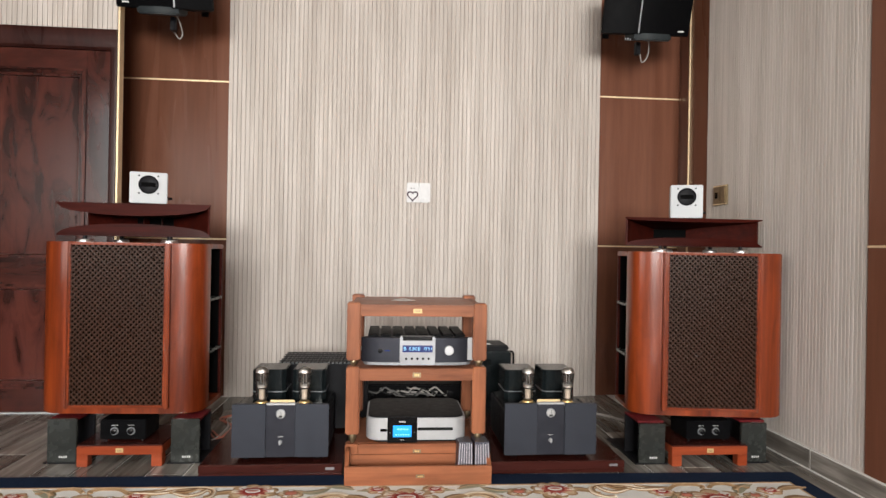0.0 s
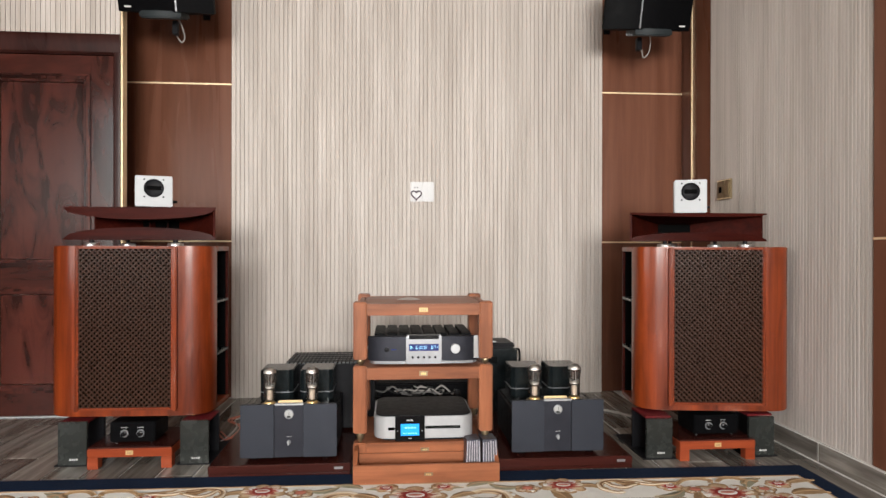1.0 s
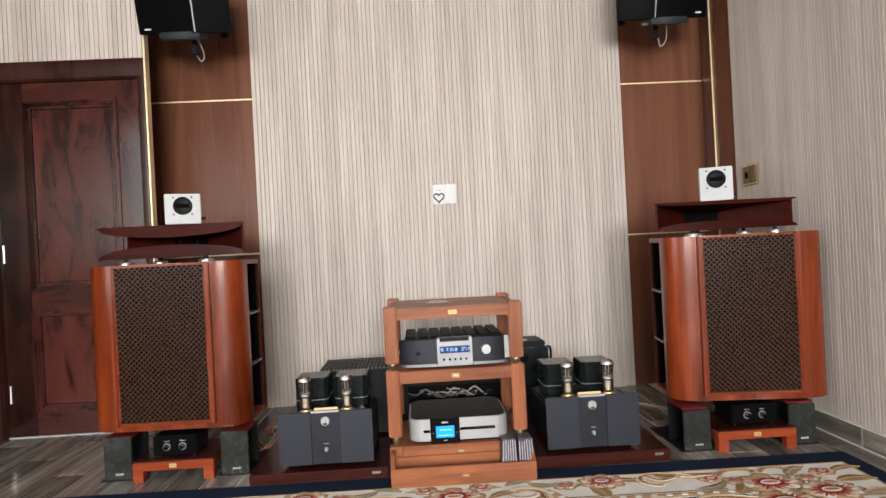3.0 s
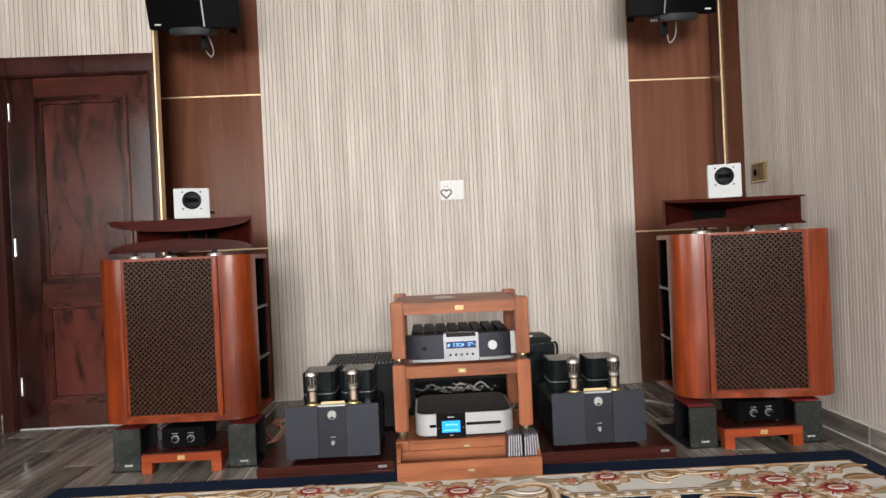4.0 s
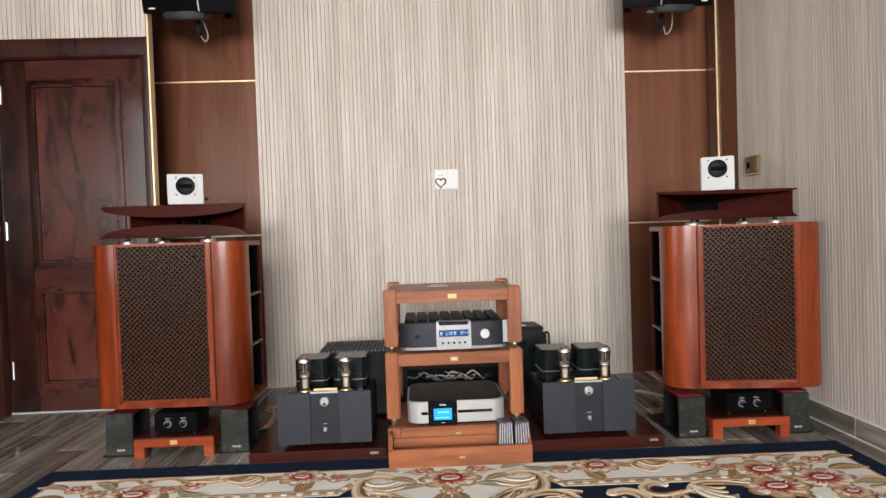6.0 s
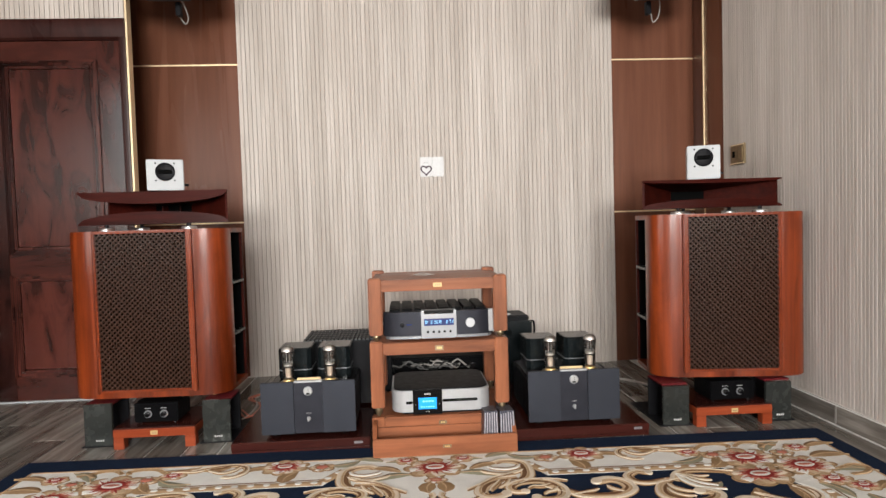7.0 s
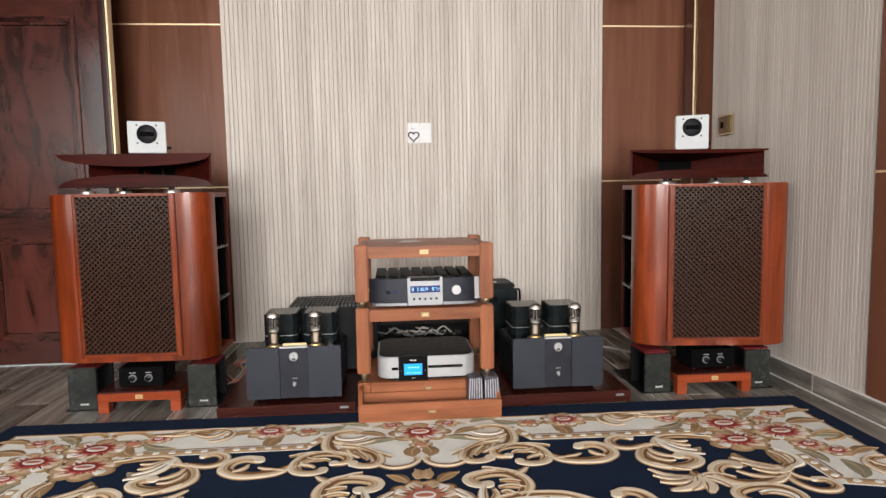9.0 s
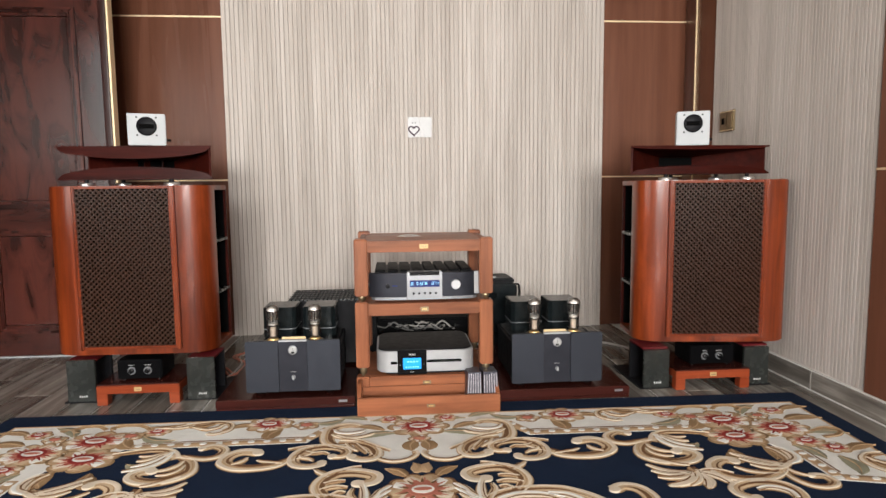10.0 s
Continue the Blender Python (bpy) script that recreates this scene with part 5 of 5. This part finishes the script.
line((0.0, -RB - 0.004), (W0, -RB - 0.004), 0.010, beige, Z2)
line((W0 - 0.004, -RB), (W0 - 0.004, -2.5), 0.010, beige, Z2)
line((0.42, -0.278), (1.0, -0.284), 0.006, tan, Z2)
line((1.318, -0.54), (1.322, -0.715), 0.006, tan, Z2)
line((W2 + 0.05, -0.80), (W2 + 0.05, -2.3), 0.006, tan, Z2)

EVEN = (0.85, 0.85, 0.95, 1.05, 1.1, 1.0, 0.9, 0.9)
# rim and acanthus of the middle lobe
scroll([(0.165, -0.44), (0.14, -0.487), (0.095, -0.512), (0.045, -0.50), (0.016, -0.465), (0.02, -0.44)], 0.024, False, EVEN, rim=ivory, core=sand)
scroll([(0.26, -0.388), (0.30, -0.372), (0.33, -0.33), (0.338, -0.27), (0.332, -0.215), (0.30, -0.187), (0.255, -0.182), (0.228, -0.20)], 0.055, False, (0.5, 0.8, 1.0, 1.1, 1.1, 0.9, 0.7, 0.4))
frond([(0.315, -0.225), (0.30, -0.25), (0.26, -0.262), (0.215, -0.248), (0.20, -0.23)], 0.032, ivory, cream)
frond([(0.32, -0.27), (0.29, -0.295), (0.24, -0.305), (0.185, -0.285), (0.17, -0.27)], 0.034)
frond([(0.31, -0.285), (0.26, -0.315), (0.20, -0.345), (0.15, -0.395), (0.105, -0.432)], 0.03, beige, ivory)
scroll([(0.29, -0.34), (0.22, -0.355), (0.17, -0.39), (0.15, -0.44), (0.162, -0.48), (0.20, -0.486), (0.235, -0.466)], 0.05)
frond([(0.23, -0.36), (0.215, -0.385), (0.20, -0.41), (0.19, -0.43), (0.19, -0.445)], 0.026, beige, ivory)
frond([(0.26, -0.355), (0.25, -0.38), (0.235, -0.40), (0.222, -0.415), (0.215, -0.425)], 0.026)
# double hook and long sweep beside the lobe
scroll([(0.37, -0.41), (0.45, -0.475), (0.49, -0.51), (0.565, -0.522), (0.62, -0.51), (0.66, -0.47), (0.65, -0.42), (0.61, -0.395), (0.56, -0.408)], 0.056)
scroll([(0.30, -0.46), (0.265, -0.455), (0.255, -0.42), (0.285, -0.387), (0.34, -0.374), (0.39, -0.387), (0.42, -0.42), (0.43, -0.475), (0.41, -0.515), (0.365, -0.525), (0.33, -0.506)], 0.046, True, EVEN, True)
frond([(0.335, -0.372), (0.37, -0.366), (0.40, -0.37), (0.43, -0.378), (0.46, -0.392)], 0.024)
frond([(0.40, -0.41), (0.38, -0.425), (0.36, -0.428), (0.335, -0.425), (0.315, -0.44)], 0.024, beige, ivory)
frond([(0.41, -0.44), (0.40, -0.46), (0.385, -0.465), (0.37, -0.475), (0.36, -0.49)], 0.028)
frond([(0.46, -0.495), (0.49, -0.49), (0.51, -0.483), (0.53, -0.478), (0.55, -0.468)], 0.026, beige, ivory)
frond([(0.63, -0.495), (0.615, -0.485), (0.60, -0.47), (0.592, -0.455), (0.59, -0.445)], 0.03)
# hooks round the large bloom
scroll([(0.22, -0.785), (0.285, -0.75), (0.318, -0.69), (0.31, -0.63), (0.27, -0.587), (0.21, -0.585), (0.153, -0.612), (0.158, -0.65), (0.20, -0.664)], 0.058)
frond([(0.29, -0.61), (0.305, -0.595), (0.32, -0.58), (0.333, -0.568), (0.345, -0.555)], 0.034)
frond([(0.29, -0.60), (0.265, -0.575), (0.24, -0.562), (0.22, -0.553), (0.195, -0.548)], 0.034)
frond([(0.305, -0.66), (0.285, -0.65), (0.27, -0.645), (0.255, -0.643), (0.24, -0.645)], 0.026, beige, ivory)
frond([(0.31, -0.70), (0.285, -0.685), (0.265, -0.68), (0.25, -0.682), (0.23, -0.69)], 0.03)
frond([(0.29, -0.745), (0.265, -0.725), (0.255, -0.715), (0.245, -0.715), (0.235, -0.72)], 0.03, beige, ivory)
frond([(0.19, -0.80), (0.15, -0.76), (0.13, -0.72), (0.115, -0.70), (0.098, -0.683)], 0.034, ivory, cream)
frond([(0.19, -0.81), (0.15, -0.78), (0.13, -0.75), (0.115, -0.73), (0.10, -0.715)], 0.03, ivory, cream)
frond([(0.19, -0.82), (0.16, -0.80), (0.14, -0.785), (0.125, -0.77), (0.11, -0.752)], 0.028)
frond([(0.18, -0.80), (0.175, -0.77), (0.175, -0.735), (0.18, -0.70), (0.19, -0.668)], 0.036, ivory, cream)
frond([(0.19, -0.80), (0.20, -0.775), (0.212, -0.75), (0.218, -0.725), (0.21, -0.695)], 0.034)
scroll([(0.17, -0.81), (0.23, -0.757), (0.31, -0.738), (0.41, -0.745), (0.475, -0.785), (0.53, -0.845)], 0.04, False, (0.6, 0.9, 1.0, 1.1, 1.1, 1.0, 0.9, 0.6))
frond([(0.22, -0.80), (0.27, -0.775), (0.32, -0.772), (0.37, -0.785), (0.41, -0.81)], 0.045, ivory, cream)
frond([(0.37, -0.775), (0.42, -0.785), (0.45, -0.81), (0.47, -0.84), (0.48, -0.87)], 0.04, ivory, cream)
scroll([(0.60, -0.93), (0.65, -0.88), (0.668, -0.82), (0.65, -0.765), (0.61, -0.748), (0.575, -0.768)], 0.05)
# upper corner acanthus
scroll([(0.87, -0.40), (0.79, -0.422), (0.73, -0.436), (0.69, -0.415), (0.685, -0.37), (0.725, -0.338), (0.765, -0.355)], 0.04)
scroll([(1.06, -0.385), (0.98, -0.358), (0.905, -0.352), (0.86, -0.375), (0.83, -0.43)], 0.034, False, (0.2, 0.6, 0.9, 1.0, 1.1, 1.1, 1.0, 0.9))
frond([(0.86, -0.375), (0.865, -0.43), (0.89, -0.475), (0.925, -0.50), (0.972, -0.517)], 0.04, ivory, cream)
frond([(0.865, -0.375), (0.88, -0.415), (0.905, -0.45), (0.93, -0.47), (0.958, -0.485)], 0.036, ivory, cream)
frond([(0.87, -0.375), (0.895, -0.405), (0.915, -0.425), (0.935, -0.437), (0.955, -0.443)], 0.034)
frond([(0.88, -0.37), (0.905, -0.39), (0.925, -0.40), (0.945, -0.402), (0.962, -0.40)], 0.026, beige, ivory)
scroll([(0.82, -0.42), (0.77, -0.465), (0.752, -0.53), (0.785, -0.577), (0.845, -0.597), (0.90, -0.582), (0.925, -0.55), (0.905, -0.522), (0.875, -0.522)], 0.056)
frond([(0.80, -0.455), (0.805, -0.48), (0.82, -0.50), (0.84, -0.515), (0.865, -0.525)], 0.036)
frond([(0.785, -0.49), (0.79, -0.52), (0.805, -0.54), (0.825, -0.552), (0.85, -0.555)], 0.03, beige, ivory)
frond([(0.77, -0.565), (0.80, -0.59), (0.82, -0.605), (0.84, -0.618), (0.87, -0.63)], 0.03, beige, ivory)
# open leaf with seven blades
for tip, wide, tone in (((0.735, -0.61), 0.036, ivory), ((0.732, -0.655), 0.038, ivory), ((0.735, -0.70), 0.04, beige), ((0.745, -0.758), 0.05, ivory), ((0.81, -0.762), 0.044, beige), ((0.857, -0.785), 0.05, ivory), ((0.945, -0.768), 0.04, ivory)):
    rx, ry = 0.868, -0.672
    dx, dy = tip[0] - rx, tip[1] - ry
    frond([(rx + dx * t - dy * 0.16 * math.sin(math.pi * t), ry + dy * t + dx * 0.16 * math.sin(math.pi * t)) for t in (0.0, 0.3, 0.55, 0.8, 1.0)], wide, tone)
frond([(0.872, -0.69), (0.871, -0.675), (0.87, -0.665), (0.87, -0.655), (0.87, -0.645)], 0.05, tan, beige, 0.6)
frond([(0.885, -0.675), (0.905, -0.668), (0.93, -0.668), (0.955, -0.68), (0.98, -0.70)], 0.032, beige, ivory)
# lower corner acanthus
scroll([(1.19, -0.62), (1.14, -0.695), (1.06, -0.735), (0.985, -0.73), (0.942, -0.69), (0.95, -0.63), (0.995, -0.597), (1.03, -0.612)], 0.054, True, rim=ivory, core=sand)
frond([(1.13, -0.70), (1.09, -0.70), (1.06, -0.69), (1.035, -0.675), (1.01, -0.65)], 0.036, beige, ivory)
for tip, wide, tone in (((1.048, -0.55), 0.046, ivory), ((1.058, -0.592), 0.044, ivory), ((1.07, -0.638), 0.042, beige)):
    rx, ry = 1.205, -0.635
    dx, dy = tip[0] - rx, tip[1] - ry
    frond([(rx + dx * t + dy * 0.2 * math.sin(math.pi * t), ry + dy * t + (dx * 0.12 - 0.02) * math.sin(math.pi * t)) for t in (0.0, 0.3, 0.55, 0.8, 1.0)], wide, tone)
frond([(1.20, -0.64), (1.235, -0.62), (1.25, -0.59), (1.245, -0.55), (1.215, -0.51)], 0.05, ivory, cream)
frond([(1.20, -0.63), (1.21, -0.60), (1.21, -0.57), (1.205, -0.545), (1.19, -0.52)], 0.03, beige, ivory)
scroll([(1.17, -0.64), (1.152, -0.73), (1.18, -0.79), (1.23, -0.80), (1.26, -0.775), (1.25, -0.737), (1.215, -0.732)], 0.034)
frond([(1.175, -0.66), (1.175, -0.69), (1.185, -0.71), (1.20, -0.725), (1.22, -0.735)], 0.026, beige, ivory)
scroll([(1.10, -0.89), (1.113, -0.82), (1.08, -0.767), (1.01, -0.755), (0.945, -0.78), (0.935, -0.822), (0.97, -0.852)], 0.046)
frond([(1.085, -0.86), (1.085, -0.825), (1.06, -0.80), (1.03, -0.795), (1.0, -0.805)], 0.036, ivory, cream)
for k in range(3):
    y = -1.15 - 0.45 * k
    scroll([(0.25, y), (0.40, y - 0.08), (0.55, y), (0.70, y + 0.06), (0.80, y - 0.04)], 0.07)
    scroll([(0.95, y), (1.10, y + 0.08), (1.22, y - 0.02), (1.12, y - 0.12)], 0.065)
    flower(1.50, y - 0.05, 0.05, 9)
    leaf(1.50, y - 0.14, -80, 0.14, 0.06, khaki)
    leaf(1.50, y + 0.08, 70, 0.13, 0.05, olive)
# flowers and leaves of the border
for x, y, ang, ln, w, mt in ((0.60, -0.145, -15, 0.15, 0.05, khaki), (0.52, -0.20, -70, 0.10, 0.075, khaki), (0.40, -0.15, 160, 0.12, 0.05, olive),
                             (0.04, -0.17, 10, 0.15, 0.05, olive), (0.09, -0.27, -20, 0.14, 0.06, olive), (0.08, -0.14, 60, 0.07, 0.05, khaki), (0.13, -0.24, 20, 0.13, 0.05, khaki), (0.012, -0.345, -80, 0.09, 0.07, khaki),
                             (0.20, -0.13, 15, 0.12, 0.05, olive), (1.05, -0.13, 170, 0.15, 0.05, khaki), (1.08, -0.22, -120, 0.13, 0.075, khaki), (1.18, -0.19, -60, 0.11, 0.06, olive), (1.02, -0.22, 200, 0.14, 0.055, olive), 
                             (1.28, -0.20, 40, 0.14, 0.06, olive), (1.36, -0.14, 150, 0.13, 0.05, khaki), (1.46, -0.17, 10, 0.13, 0.05, khaki), (1.42, -0.27, 0, 0.15, 0.07, khaki), 
                             (1.42, -0.40, -10, 0.15, 0.055, olive), (1.20, -0.49, -100, 0.12, 0.06, khaki), (1.07, -0.52, -120, 0.12, 0.07, khaki), (1.30, -0.50, -70, 0.13, 0.055, olive), (1.40, -0.60, -100, 0.14, 0.07, olive), (1.47, -0.56, 15, 0.12, 0.06, khaki), (1.46, -0.66, -40, 0.16, 0.05, olive),
                             (0.98, -0.46, 190, 0.10, 0.05, olive), (1.22, -0.32, 200, 0.12, 0.06, khaki)):
    rise = math.sin(radians(ang))
    leaf(x, y, ang, min(ln, (-0.1 - y) / rise) if rise > 0.05 else ln, w, mt)
flower(0.575, -0.145, 0.10, 9)
flower(0.43, -0.165, 0.055, 5, beige, tan, rose)
flower(0.11, -0.135, 0.05, 6)
flower(1.175, -0.255, 0.13, 8)
flower(1.345, -0.35, 0.125, 11)
flower(1.145, -0.41, 0.125, 7)
flower(1.37, -0.475, 0.07, 7)
flower(1.432, -0.535, 0.062, 6)
flower(0.985, -0.18, 0.055, 6)
flower(1.068, -0.215, 0.055, 5, beige, tan, rose)
flower(1.335, -0.225, 0.05, 5, beige, olive, rose)
flower(1.42, -0.175, 0.055, 6)
flower(0.0, -0.215, 0.125, 8, red, rose, cream, False)
flower(0.0, -0.33, 0.045, 6, beige, rose, beige, False)
flower(0.0, -0.72, 0.125, 10, beige, rose, cream, False, 0.95)
leaf(0.02, -0.60, 85, 0.07, 0.05, beige)
leaf(0.05, -0.625, 40, 0.09, 0.05, khaki)
# tan leaf sprays and loops in the border
scroll([(0.93, -0.155), (0.86, -0.12), (0.78, -0.105), (0.725, -0.13), (0.72, -0.185), (0.76, -0.22), (0.79, -0.215)], 0.026, False, rim=ivory, core=sand)
frond([(0.75, -0.125), (0.77, -0.16), (0.80, -0.175), (0.83, -0.165), (0.86, -0.15)], 0.032, beige, ivory)
frond([(0.79, -0.118), (0.82, -0.14), (0.85, -0.145), (0.88, -0.14), (0.91, -0.15)], 0.032, tan, khaki)
frond([(0.86, -0.13), (0.90, -0.15), (0.93, -0.155), (0.96, -0.15), (0.99, -0.155)], 0.028, beige, ivory)
scroll([(1.02, -0.155), (1.07, -0.112), (1.13, -0.105), (1.17, -0.125), (1.16, -0.148)], 0.018, False, EVEN, rim=beige, core=khaki)
scroll([(1.19, -0.14), (1.23, -0.105), (1.28, -0.105), (1.305, -0.135), (1.285, -0.165)], 0.018, False, EVEN, rim=beige, core=khaki)
scroll([(1.44, -0.395), (1.51, -0.365), (1.55, -0.39), (1.52, -0.43), (1.455, -0.445)], 0.022, False, EVEN, rim=beige, core=khaki)
scroll([(1.555, -0.60), (1.50, -0.602), (1.462, -0.645), (1.475, -0.71), (1.54, -0.76)], 0.04, False)
frond([(1.48, -0.62), (1.50, -0.66), (1.53, -0.68), (1.545, -0.68), (1.555, -0.67)], 0.034, beige, ivory)
frond([(1.48, -0.66), (1.50, -0.70), (1.525, -0.72), (1.54, -0.725), (1.555, -0.72)], 0.036, tan, khaki)

# ---- fluted slats and floor planks ----
flutes(clad_c, XL, XR, 0.001, TOP - 0.003, BACK)
flutes(clad_e, 1.846, 3.098, 0.001, TOP - 0.003, SIDE, 0.0215, along="y")
flutes(clad_d, LEFT + 0.003, -1.769, ARCH_TOP + 0.002, TOP - 0.003, DW - 0.021)
PW, PL = 0.15, 0.80
plank_a = mesh_of("plank", box(PW - 0.0055, PL - 0.0055, 0.004, (0, 0, -0.0039), 0.0008, 1), tile_mat, False)
rnd = random.Random(3)
n = 0
for i in range(int((1.60 - LEFT) / PW) + 1):
    x = LEFT + 0.075 + i * PW
    y = BACK - 0.4 + 0.27 * (i % 3)
    while y > 1.3:
        if y + 0.4 < BACK + 0.4:
            shared("floor_plank", plank_a, floor_ob, (x, y, 0))
        y -= PL
rest = []
for i in range(int((1.60 - LEFT) / PW) + 1):
    x = LEFT + 0.075 + i * PW
    y = BACK - 0.4 + 0.27 * (i % 3)
    while y > REAR:
        if y <= 1.3:
            rest.append(box(PW - 0.0055, PL - 0.0055, 0.004, (x, y, -0.0039), 0))
        y -= PL
stuff = part("floor_plank_rest", join(*rest), tile_mat, floor_ob, smooth=False)
stuff["kind"] = "stuff"
